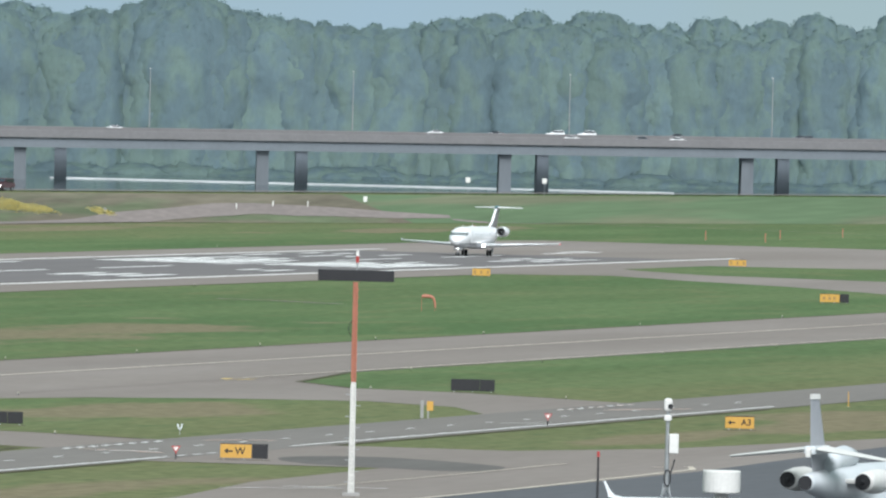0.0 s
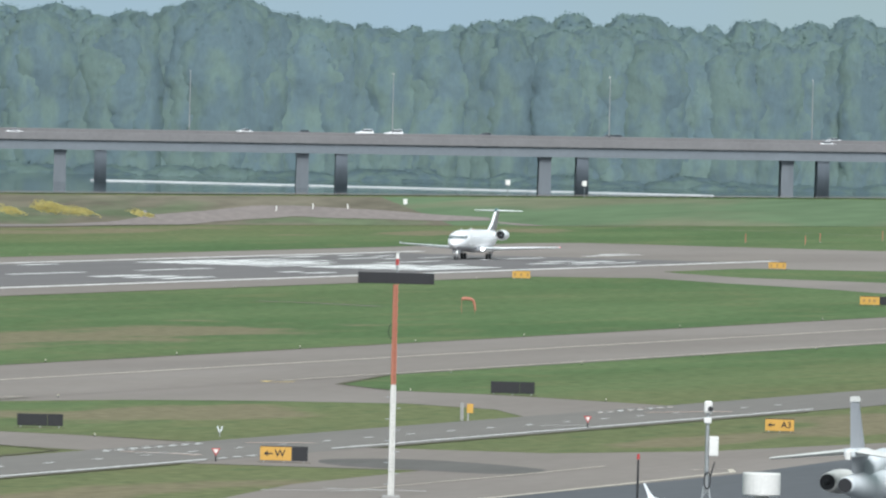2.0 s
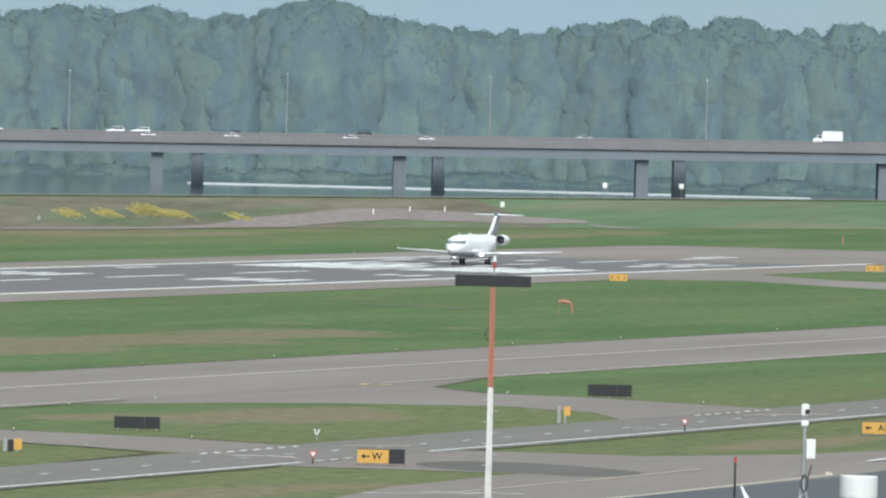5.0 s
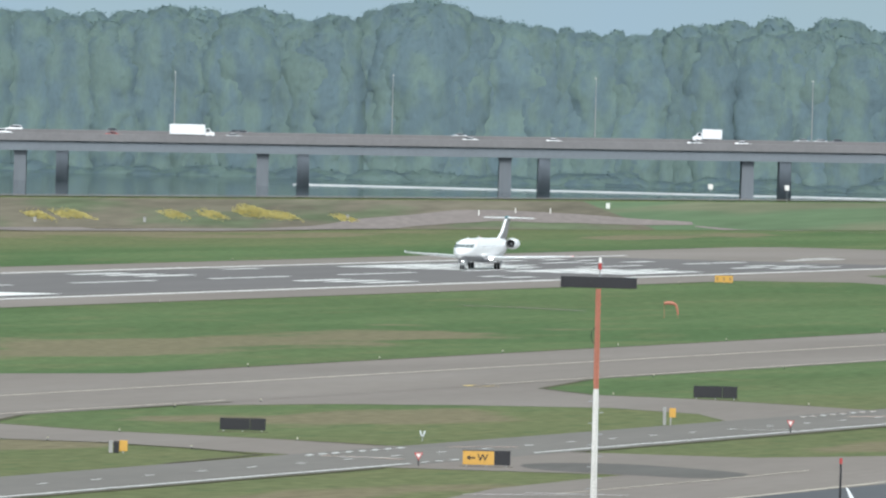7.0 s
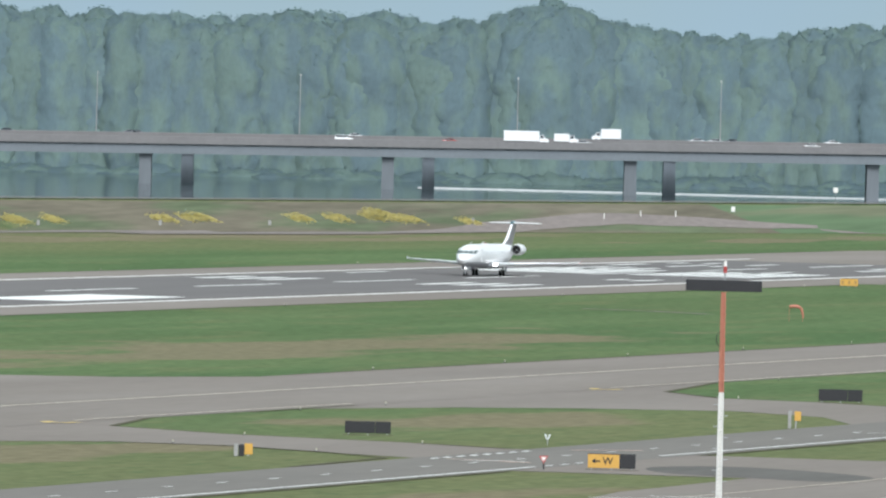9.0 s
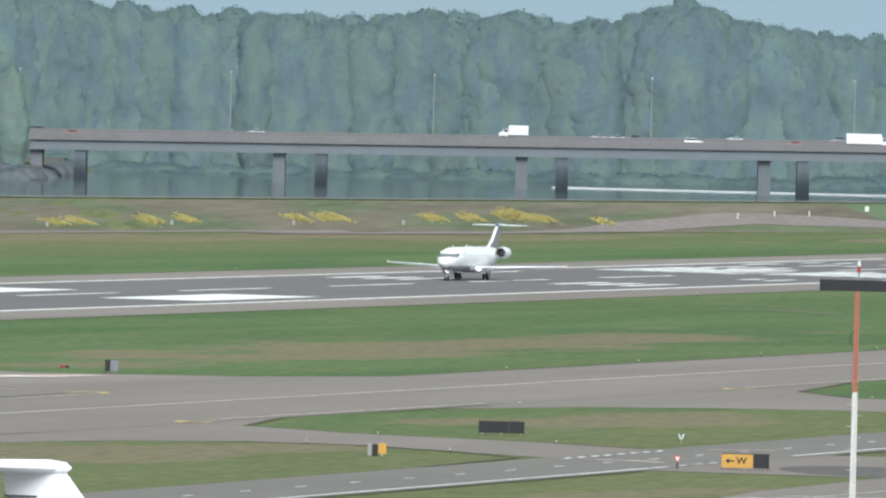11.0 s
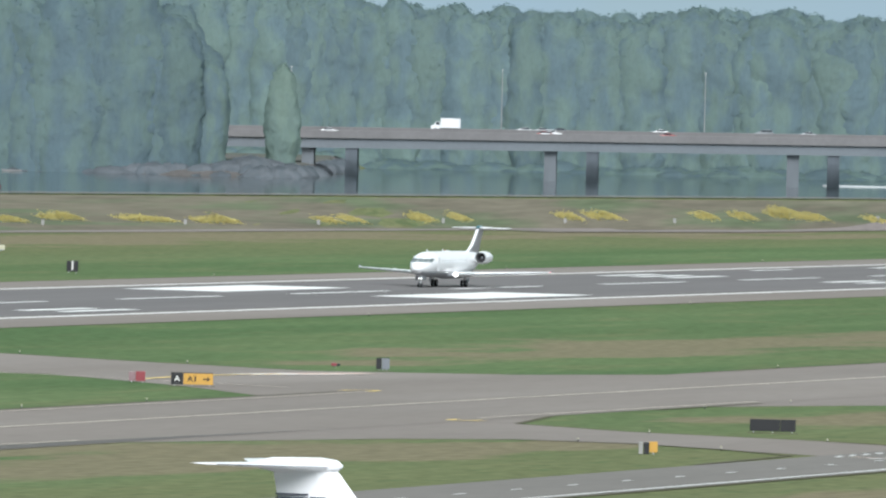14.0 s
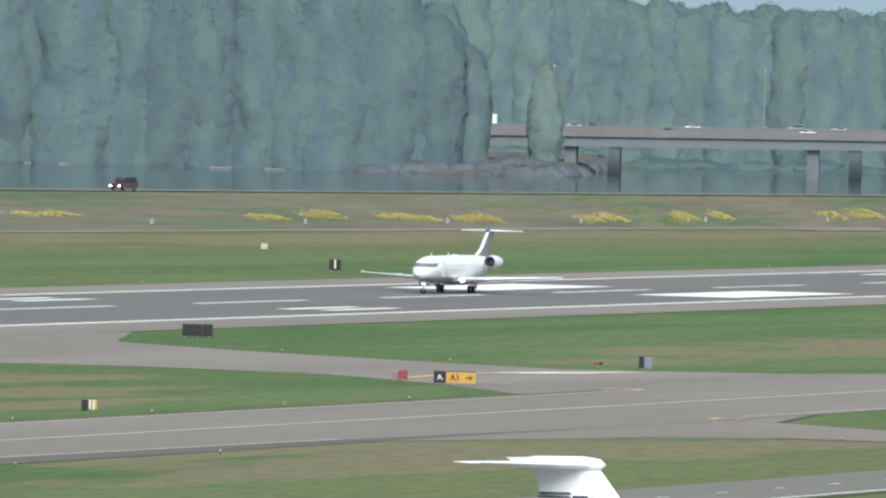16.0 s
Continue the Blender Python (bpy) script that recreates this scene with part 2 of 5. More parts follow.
def part(name, bm, mat, parent, label="", smooth=False):
    ob = mesh_object(name, bm, mat, smooth)
    ob.parent = parent
    return tagged(ob, label) if label else ob


def thing(name, m, label, category, group=""):
    ob = new(name)
    ob.empty_display_size = 0.2
    ob.matrix_basis = m
    return tagged(ob, label, category, group)


def box(bm, x0, x1, y0, y1, z0, z1, bevel=0.0):
    made = bmesh.ops.create_cube(bm, size=1)["verts"]
    for v in made:
        v.co = Vector(((x0 + x1) / 2 + v.co.x * (x1 - x0), (y0 + y1) / 2 + v.co.y * (y1 - y0), (z0 + z1) / 2 + v.co.z * (z1 - z0)))
    if bevel:
        es = list({e for v in made for e in v.link_edges})
        bmesh.ops.bevel(bm, geom=es, offset=bevel, segments=2, affect="EDGES", profile=0.6)
    return bm


def rod(bm, a, b, r0, r1=None, n=10):
    """A round bar from a to b, tapering from r0 to r1."""
    a, b = Vector(a), Vector(b)
    r1 = r0 if r1 is None else r1
    made = bmesh.ops.create_cone(bm, cap_ends=True, segments=n, radius1=r0, radius2=r1, depth=(b - a).length)["verts"]
    turn = (b - a).to_track_quat("Z", "Y").to_matrix().to_4x4()
    bmesh.ops.transform(bm, matrix=Matrix.Translation((a + b) / 2) @ turn, verts=made)
    return bm


def loft(bm, rings, cap=True):
    """A skin over rings of points, all of the same count."""
    rows = [[bm.verts.new(p) for p in ring] for ring in rings]
    n = len(rows[0])
    for a, b in zip(rows, rows[1:]):
        for i in range(n):
            bm.faces.new((a[i], a[(i + 1) % n], b[(i + 1) % n], b[i]))
    if cap:
        for row in (rows[0], rows[-1]):
            bm.faces.new(row)
    return bm


def oval(x, cy, cz, ry, rz, n=24):
    return [(x, cy + ry * math.cos(2 * math.pi * i / n), cz + rz * math.sin(2 * math.pi * i / n)) for i in range(n)]


FOIL = ((0.0, 0.0), (0.04, 0.55), (0.15, 0.92), (0.35, 1.0), (0.65, 0.7), (1.0, 0.04))


def foil(le, chord, thick, span="y"):
    """A wing section: le is the leading edge, x forward, chord runs back; thick is the full thickness."""
    top = [(le[0] - chord * c, thick / 2 * h) for c, h in FOIL]
    ring = top + [(x, -h) for x, h in reversed(top[1:])]
    return [(x, le[1], le[2] + h) if span == "y" else (x, le[1] + h, le[2]) for x, h in ring]


def lathe(bm, profile, n=28, axis="x", centre=(0, 0, 0)):
    """A turned skin: profile is (along, radius)."""
    rings = []
    for s, r in profile:
        ring = []
        for i in range(n):
            a = 2 * math.pi * i / n
            c, d = r * math.cos(a), r * math.sin(a)
            p = (s, c, d) if axis == "x" else ((c, s, d) if axis == "y" else (c, d, s))
            ring.append(tuple(p[k] + centre[k] for k in range(3)))
        rings.append(ring)
    return loft(bm, rings, cap=False)


# ---- the ground: field, levee, river bed and wooded island in one sheet ----
def crest_y(x):
    return 619 - 0.211 * (x - 1930)


def foot_y(x):
    return min(595 - 0.0957 * (x - 1855), crest_y(x) - 12)


def ease(k):
    k = min(1, max(0, k))
    return k * k * (3 - 2 * k)


def shore_x(x, y):
    """The island's near shore: one wooded point stands forward of the bridge."""
    return 3622 + 455 * ease((-3 - (y - 0.2839 * x)) / 25)


def ground_z(x, y):
    c, f = crest_y(x), foot_y(x)
    if y <= f:
        z = 0.0
    elif y <= c:
        z = 4.2 * min(1, (y - f) / (c - f))
    elif y <= c + 8:
        z = 4.2
    else:
        z = 4.2 - 13.2 * ease((y - c - 8) / 40)
    if x > 3000:
        z = max(z if y < c else -9, -9 + 4.5 * ease((x - shore_x(x, y)) / 30))
    return z


def build_ground():
    xs = [-6000, -3000, -1000, 0, 500] + list(range(800, 2800, 25)) + list(range(2800, 3600, 100)) + list(range(3600, 4300, 20)) + [4400, 4600, 5000, 6000, 9000]
    levels = [-6000, -2000, -500, 0, 100, 200, 300, 400, 480]
    cross = [0.0, 0.35, 0.7, 1.0]
    back = [4, 8, 18, 28, 38, 48, 80, 130, 200, 300]
    bm = bmesh.new()
    grid = []
    for x in xs:
        c, f = crest_y(x), foot_y(x)
        lo = min(f - 20, 480)
        ys = [min(lv, lo - 20 * (len(levels) - i)) for i, lv in enumerate(levels)]
        ys += [f + (c - f) * k for k in cross] + [c + b for b in back]
        last = ys[-1]
        ys += [last + (1800 - last) * k / 120 for k in range(1, 121)] if last < 1700 else [last + 10 * k for k in range(1, 121)]
        ys += [4000, 9000]
        grid.append([bm.verts.new((x, y, ground_z(x, y))) for y in ys])
    for a, b in zip(grid, grid[1:]):
        for i in range(len(a) - 1):
            bm.faces.new((a[i], b[i], b[i + 1], a[i + 1]))
    return tagged(mesh_object("ground", bm, M_GRASS), "flat green airfield grass, mown, with drier patches", "grass", kind="structure")


build_ground()


def chaikin(pts, rounds=2):
    for _ in range(rounds):
        out = []
        for (ax, ay), (bx, by) in zip(pts, pts[1:] + pts[:1]):
            out += [(0.75 * ax + 0.25 * bx, 0.75 * ay + 0.25 * by), (0.25 * ax + 0.75 * bx, 0.25 * ay + 0.75 * by)]
        pts = out
    return pts


def sheet(name, pts, mat, z, label="", category="", parent=None, rounds=0):
    bm = bmesh.new()
    pts = chaikin(pts, rounds)
    face = bm.faces.new([bm.verts.new((x, y, z)) for x, y in pts])
    if face.normal.z < 0:
        face.normal_flip()
    bmesh.ops.triangulate(bm, faces=[face])
    ob = mesh_object(name, bm, mat)
    if parent:
        ob.parent = parent
        return ob
    return tagged(ob, label, category, kind="structure")


def drape(name, low, high, mat, lift, label, category, n=40, rows=6, ragged=0.0):
    """A strip between two polylines, laid on the ground."""
    def along(line, k):
        k *= len(line) - 1
        i = min(int(k), len(line) - 2)
        k -= i
        return line[i][0] * (1 - k) + line[i + 1][0] * k, line[i][1] * (1 - k) + line[i + 1][1] * k
    bm = bmesh.new()
    grid = []
    for i in range(n + 1):
        a, b = along(low, i / n), along(high, i / n)
        wob = ragged * noise.noise((a[0] * 0.06, a[1] * 0.06, 3))
        row = []
        for j in range(rows + 1):
            k = j / rows
            x, y = a[0] * (1 - k) + b[0] * k, a[1] * (1 - k) + b[1] * k + wob * (1 - k)
            row.append(bm.verts.new((x, y, ground_z(x, y) + lift)))
        grid.append(row)
    for p, q in zip(grid, grid[1:]):
        for j in range(rows):
            bm.faces.new((p[j], q[j], q[j + 1], p[j + 1]))
    return tagged(mesh_object(name, bm, mat), label, category, kind="structure")


# paved surfaces
R0, R1 = 405.0, 452.0
runway = sheet("runway", [(200, 392), (2150, 392), (2160, 400), (2160, 462), (2140, 465), (200, 465)], M_ASPHALT, 0.030, "grey asphalt runway with worn white markings", "runway")
sheet("runway_wheel_strip", [(200, 407), (1990, 407), (1990, 450), (200, 450)], M_RUNWAY, 0.036, "darker rubber-stained middle of the runway", "runway")
sheet("taxiway_a", [(200, 276), (2300, 276), (2300, 305.5), (200, 305.5)], M_ASPHALT, 0.030, "grey asphalt taxiway running beside the runway", "taxiway")
sheet("taxiway_link_a1", [(1945, 300), (2160, 300), (2160, 398), (1930, 394), (1945, 372), (1955, 340)], M_ASPHALT, 0.024, "wide grey asphalt link at the runway's end", "taxiway")
sheet("taxiway_link_a2", [(1800, 396), (1820, 381), (1795, 367), (1768, 349), (1729, 330), (1690, 312), (1665, 303), (1790, 303), (1812, 320), (1833, 350), (1846, 375), (1870, 388), (1890, 396)], M_ASPHALT, 0.018, "slanting grey asphalt link between taxiway and runway", "taxiway")
sheet("taxiway_link_a3", [(1270, 395), (1216, 380), (1194, 362), (1176, 343), (1163, 327), (1172, 313), (1195, 303), (1070, 303), (1100, 319), (1124, 336), (1127, 352), (1120, 375), (1085, 395)], M_ASPHALT, 0.018, "grey asphalt link between taxiway and runway", "taxiway")
sheet("taxiway_link_b", [(1240, 279), (1178, 271), (1161, 263), (1157, 254), (1144, 242), (1135, 234), (1080, 234), (1108, 243), (1119, 252), (1113, 262), (1104, 269), (1075, 279)], M_ASPHALT, 0.018, "grey asphalt link from taxiway to apron", "taxiway")
sheet("taxiway_link_c", [(1060, 279), (1018, 272), (1006, 261), (998, 247), (988, 234), (958, 234), (967, 244), (976, 253), (977, 261), (969, 267), (930, 279)], M_ASPHALT, 0.018, "grey asphalt link from taxiway to service road", "taxiway")
sheet("service_road", [(200, 225), (1300, 225), (1300, 236.6), (200, 236.6)], M_ROAD, 0.034, "narrow grey service road with dashed white middle", "road")
sheet("apron", [(-400, -300), (1700, -300), (1500, 150), (1060, 200), (1005, 206.5), (988, 213), (988, 227), (937, 227), (937, 210), (898, 209), (862, 205), (600, 205), (-400, 205)], M_ASPHALT, 0.026, "grey asphalt apron", "apron")
sheet("apron_dark", [(-400, -290), (1690, -290), (1490, 150), (1031, 196.5), (991, 195), (952, 193.3), (897, 193.4), (600, 193), (-400, 193)], M_APRON, 0.032, "newer dark asphalt of the parking apron", "apron")

M_SHOULDER = material("shoulder_asphalt", (0.13, 0.122, 0.112), 0.9, spread=0.2, scale=0.1, fine=1.2, stretch=(0.15, 1, 1), spec=0.2)
sheet("taxiway_shoulder", [(300, 276.2), (930, 276.2), (985, 276.4), (940, 278.5), (880, 279.7), (300, 278.9)], M_SHOULDER, 0.036, "darker shoulder strip along the taxiway edge", "taxiway")
sheet("apron_patch", [(956.6, 221.4), (964.3, 216.6), (953.5, 207.4), (945.4, 203.5), (932.3, 204.2), (938, 210.5), (942.0, 217.1)], M_SHOULDER, 0.03, "darker damp patch on the apron asphalt", "apron", rounds=2)

# levee surfaces
drape("levee_face", [(x, foot_y(x)) for x in range(1500, 2350, 20)], [(x, crest_y(x) - 0.5) for x in range(1500, 2350, 20)], M_BANK, 0.05, "brown and green grassy levee bank", "levee", n=80)
drape("levee_end", [(x, foot_y(x)) for x in range(2340, 2920, 20)], [(x, crest_y(x) - 0.5) for x in range(2340, 2920, 20)], M_GREEN_BANK, 0.04, "green grassy end of the levee bank", "levee", n=80)
drape("levee_road", [(x, crest_y(x) + 0.5) for x in range(1300, 3000, 50)], [(x, crest_y(x) + 6) for x in range(1300, 3000, 50)], M_GRAVEL, 0.22, "pale gravel road along the levee top", "road", n=60, rows=2)
drape("perimeter_road", [(x, foot_y(x) - 5.5) for x in range(1300, 2200, 50)], [(x, foot_y(x) + 0.4) for x in range(1300, 2200, 50)], M_GRAVEL, 0.06, "pale grey perimeter road at the levee's foot", "road", n=60, rows=4)
drape("gravel_ramp", [(2100, 556), (2160, 544), (2216, 541.5), (2239, 540.5), (2260, 538.5), (2278, 536), (2292, 533.6), (2320, 527.3), (2339, 522.6), (2358, 518.6)],
      [(2100, 562), (2160, 556), (2226, 545.6), (2246, 544.2), (2268, 541.3), (2287, 539.2), (2301, 536.4), (2327, 529.3), (2343, 524.2), (2360, 519.4)], M_GRAVEL, 0.1, "pale gravel ramp curving up the levee's end", "road", n=60, rows=4, ragged=0.6)
drape("grass_track", [(2357, 518.1), (2388, 506.6), (2384, 488.0), (2352, 449.4)], [(2358, 518.5), (2390, 508.0), (2387, 489.5), (2354, 450.6)], M_GRAVEL, 0.05, "pale worn track through the grass", "track", n=40, rows=2)


def bearing_line(b0, b1, dist, n=40):
    return [(math.cos(radians(b0 + (b1 - b0) * k / n)) * dist, math.sin(radians(b0 + (b1 - b0) * k / n)) * dist) for k in range(n + 1)]


drape("shore_bank", bearing_line(8.5, 17, 4132), bearing_line(8.5, 17, 4300), M_SHORE, 0.5, "brown muddy river bank below the trees", "river bank", n=80, rows=16)
drape("shore_bank", bearing_line(14.6, 22, 3745), bearing_line(14.6, 22, 4130), M_SHORE, 0.7, "brown muddy river bank below the trees", "river bank", n=120, rows=30)


def marking(name, x0, x1, y0, y1, mat=M_WHITE_LINE, z=0.048, slant=0.0):
    ob = sheet(name, [(x0, y0), (x1, y0), (x1 + slant, y1), (x0 + slant, y1)], mat, z, parent=runway)
    return ob


marking("edge_line", 200, 2014, R0 - 0.65, R0 + 0.65)
marking("edge_line", 200, 2014, R1 - 0.6, R1 + 0.6)
for k in range(17):
    marking("centre_dash", 1030 + 61 * k, 1030 + 61 * k + 36, 428.3, 429.3)
for x0, x1, bars in ((1381, 1404, 2), (1703, 1727, 3), (1830, 1876, 6)):
    for k in range(bars):
        y = 411.0 + k * (2.6 if bars == 6 else 3.8)
        marking("touchdown_bar", x0, x1, y, y + 1.75)
        marking("touchdown_bar", x0, x1, 857 - y - 1.75, 857 - y)
marking("aiming_mark", 1519, 1566, 410.3, 421.0)
marking("aiming_mark", 1519, 1566, 436.0, 446.7)
for x0, x1 in ((1870, 1893), (1920, 1934), (1944, 1958), (1780, 1795)):
    for y in (412, 415.5, 419, 422.5, 436, 439.5, 443, 446.5):
        if random.random() < 0.7:
            marking("worn_mark", x0 + random.uniform(-6, 6), x1 + random.uniform(-6, 6), y, y + random.uniform(0.8, 1.6))
marking("end_mark", 2028, 2046, 431, 432)


def line_mark(name, pts, width, mat, z=0.05):
    """A painted line along points of the plan."""
    bm = bmesh.new()
    left, right = [], []
    for i, p in enumerate(pts):
        a, b = Vector(pts[max(0, i - 1)]), Vector(pts[min(len(pts) - 1, i + 1)])
        d = (b - a).normalized()
        off = Vector((-d.y, d.x)) * width / 2
        left.append(bm.verts.new((p[0] + off.x, p[1] + off.y, z)))
        right.append(bm.verts.new((p[0] - off.x, p[1] - off.y, z)))
    for i in range(len(pts) - 1):
        bm.faces.new((right[i], right[i + 1], left[i + 1], left[i]))
    ob = mesh_object(name, bm, mat)
    ob.parent = runway
    return ob


def hook(x, y, r, up, back=1.0, sign=-1):
    """The round end of a taxiway edge line: a half circle at x and a short tail."""
    pts = [(x - sign * back * 1.6, y)]
    for k in range(9):
        a = math.pi * k / 8
        pts.append((x + sign * r * 2.2 * math.sin(a), y + up * r * (1 - math.cos(a))))
    pts.append((x - sign * back, y + up * r * 2.2))
    return pts


line_mark("taxi_centre_line", [(200, 292), (1120, 292), (2200, 292)], 0.5, M_YELLOW_LINE)
line_mark("taxi_edge_line", [(1186, 276.9), (1500, 277), (2200, 277)], 0.35, M_YELLOW_LINE)
line_mark("taxi_edge_hook", hook(1180, 276.9, 0.9, -1), 0.6, M_HOOK, 0.054)
line_mark("taxi_edge_line", [(1030, 277.6), (1180, 277.6)][:1] + [(1105, 277.2)], 0.35, M_YELLOW_LINE)
line_mark("taxi_edge_hook", hook(1023, 277.6, 0.9, -1), 0.6, M_HOOK, 0.054)
line_mark("taxi_edge_line", [(300, 279.5), (880, 280.5), (940, 279)], 0.35, M_YELLOW_LINE)
line_mark("taxi_edge_line", [(300, 304), (990, 304.2), (1060, 304.0), (1098, 304.3)], 0.3, M_YELLOW_LINE)
line_mark("taxi_edge_hook", hook(1100, 304.3, 1.1, 1, sign=1), 0.65, M_HOOK, 0.054)
line_mark("link_lead_line", [(1104, 312), (1108, 317), (1118, 330), (1128, 350), (1140, 375), (1170, 400)], 0.4, M_YELLOW_LINE)
line_mark("link_lead_line", [(1116, 326.5), (1127, 327.2), (1138, 327.0), (1148, 324.6)], 0.7, M_HOOK, 0.056)
for k in range(6):
    line_mark("hold_bar", [(1142 + 1.6 * k, 326.4 - 0.3 * k), (1151 + 1.6 * k, 322.4 - 0.3 * k)], 2.4, M_PINK_LINE if k % 2 else M_WHITE_LINE, 0.052 + 0.001 * k)
line_mark("road_edge_line", [(300, 225.8), (947, 225.8)], 0.34, M_WHITE_LINE)
line_mark("road_edge_line", [(983, 226.2), (1140, 226.2)], 0.34, M_WHITE_LINE)
for k in range(30):
    marking("road_dash", 790 + 12.4 * k, 792.3 + 12.4 * k, 230.85, 231.07)
for k in range(16):
    for x0, mt in ((958, M_WHITE_LINE), (1106, M_PINK_LINE if k % 3 == 0 else M_WHITE_LINE)):
        marking("zipper_block", x0 + 1.75 * k, x0 + 1.3 + 1.75 * k, 234.9 + 0.33 * (k % 2), 235.25 + 0.33 * (k % 2), mt, z=0.056)
for k in range(4):
    marking("gap_dash", 950 + 4 * k, 952 + 4 * k, 225.65, 225.95, z=0.057)
line_mark("stop_line", [(959, 234.3), (958.4, 231.3), (955.7, 228.3)], 0.7, M_PINK_LINE, 0.06)
line_mark("stop_line", [(956.4, 232.6), (958.6, 230.6), (958.0, 229.0)], 0.5, M_WHITE_LINE, 0.062)
line_mark("stop_line", [(1112, 232.8), (1118, 231.0), (1123, 229.0)], 0.7, M_PINK_LINE, 0.06)
line_mark("stop_line", [(1062, 229.8), (1064.5, 228.4), (1067, 227.2)], 0.3, M_WHITE_LINE, 0.06)
line_mark("road_cross_line", [(990.3, 233.6), (993, 231.9), (995.0, 230.2)], 0.8, M_PINK_LINE, 0.06)
line_mark("apron_line", [(820, 193.6), (900, 193.7), (955, 194.4), (962, 196.0), (958, 197.6)], 0.45, M_YELLOW_LINE)
line_mark("worn_track", [(1567.5, 369), (1564.2, 362), (1554.8, 353)], 1.6, M_GRAVEL, 0.03)
line_mark("apron_line", [(890.4, 205.4), (891.4, 201.3), (891.5, 199.5)], 0.5, M_WHITE_LINE, 0.058)
line_mark("apron_line", [(884, 207.6), (886, 205), (889.5, 201.6)], 0.35, M_WHITE_LINE)
line_mark("apron_line", [(890, 203.5), (930, 203.2), (960, 203.5)], 0.25, M_YELLOW_LINE)

M_SOIL = material("bare_soil", (0.115, 0.108, 0.075), 0.95, spread=0.3, scale=0.2, fine=1.5, spec=0.05)
EDGES = (((1095, 305.8), (1060, 305.8), (600, 305.8)), ((1200, 305.8), (1400, 305.8), (1660, 305.8)), ((1250, 391.6), (1500, 391.6), (1800, 391.6)), ((1200, 465.4), (1700, 465.4), (2135, 465.4)),
         ((1217, 275.7), (1178, 270.7), (1161, 262.6), (1157, 253.6), (1144, 241.6)), ((1042, 275.7), (1018, 271.7), (1006, 260.6), (998, 246.6), (989, 237.2)), ((1070, 275.6), (1100, 275.6)),
         ((930, 236.9), (958, 238), (967, 244.2), (976, 253.2), (977, 261.2)), ((1216, 379.6), (1194, 361.6), (1176, 342.6), (1164, 327.4)), ((600, 224.6), (935, 224.6)), ((989, 224.6), (1130, 224.6)))
for k, pts in enumerate(EDGES):
    line_mark("soil_edge", list(pts), 0.5, M_SOIL, 0.04 + 0.0003 * k)


def edge_light():
    ob = thing("edge_light", pose(0, 0, 0), "small pale edge light on a short stem", "light", "taxiway edge lights")
    part("base", rod(bmesh.new(), (0, 0, 0), (0, 0, 0.05), 0.08, n=10), M_DARK, ob)
    part("stem", rod(bmesh.new(), (0, 0, 0.06), (0, 0, 0.14), 0.025, n=8), M_STEEL, ob)
    part("lens", rod(bmesh.new(), (0, 0, 0.14), (0, 0, 0.24), 0.06, 0.05, n=10), M_CREAM, ob)
    return ob


light = edge_light()
spots = [(x, 306.8) for x in (960, 990, 1020, 1050, 1230, 1275, 1320, 1365, 1410, 1480, 1550)] + [(x, 274.6) for x in (820, 860, 900, 1080, 1105, 1235, 1285, 1335, 1385)]
spots += [(x, 390.8) for x in range(1290, 1800, 120)] + [(x, 466.2) for x in range(1500, 2100, 120)] + [(1160, 261), (1146, 243), (1004, 259), (996, 245), (978, 257), (968, 245), (1178, 341), (1196, 360)]
for i, (x, y) in enumerate(spots):
    if i == 0:
        light.matrix_basis = pose(x, y, 0)
    else:
        copy_thing(light, pose(x, y, 0))

# river and the bright streak on its water
bm = bmesh.new()
bmesh.ops.create_grid(bm, x_segments=2, y_segments=2, size=1)
for v in bm.verts:
    v.co = Vector((5000 + v.co.x * 7000, 2500 + v.co.y * 6000, -7.0))
tagged(mesh_object("river", bm, M_WATER), "calm grey-blue river behind the levee", "water", kind="structure")


# glitter on the water, imitated by a low pale bar
def sandbar():
    bm = bmesh.new()
    line = bearing_line(11.6, 13.86, 3940, 60)
    rows = []
    for i, (x, y) in enumerate(line):
        d = Vector((x, y)).normalized()
        w = 4 * math.sin(math.pi * min(1, 0.04 + i / 62)) ** 0.4
        rows.append([bm.verts.new((x + d.x * k * w, y + d.y * k * w, z)) for k, z in ((-1, -7.1), (-0.6, -6.74 + 0.04 * math.sin(i * 0.9)), (0.6, -6.7), (1, -7.1))])
    for a, b in zip(rows, rows[1:]):
        for k in range(3):
            bm.faces.new((a[k], a[k + 1], b[k + 1], b[k]))
    tagged(mesh_object("sandbar", bm, M_WATER_STREAK), "long pale low bar standing in for a bright streak on the river", "sandbar", kind="structure")


sandbar()

# ---- the highway bridge: two carriageways, square to the line of sight at 14 degrees ----
BEAR, BRIDGE_D = radians(14), 3880.0
ER, EF = Vector((math.sin(BEAR), -math.cos(BEAR), 0)), Vector((math.cos(BEAR), math.sin(BEAR), 0))
BRIDGE_TURN = math.degrees(math.atan2(ER.y, ER.x))


def bridge_m(a, depth, z, turn=0):
    p = EF * (BRIDGE_D + depth) + ER * a
    return pose(p.x, p.y, z, 0, 0, BRIDGE_TURN + turn)


GRADE = math.degrees(math.atan(0.0096))


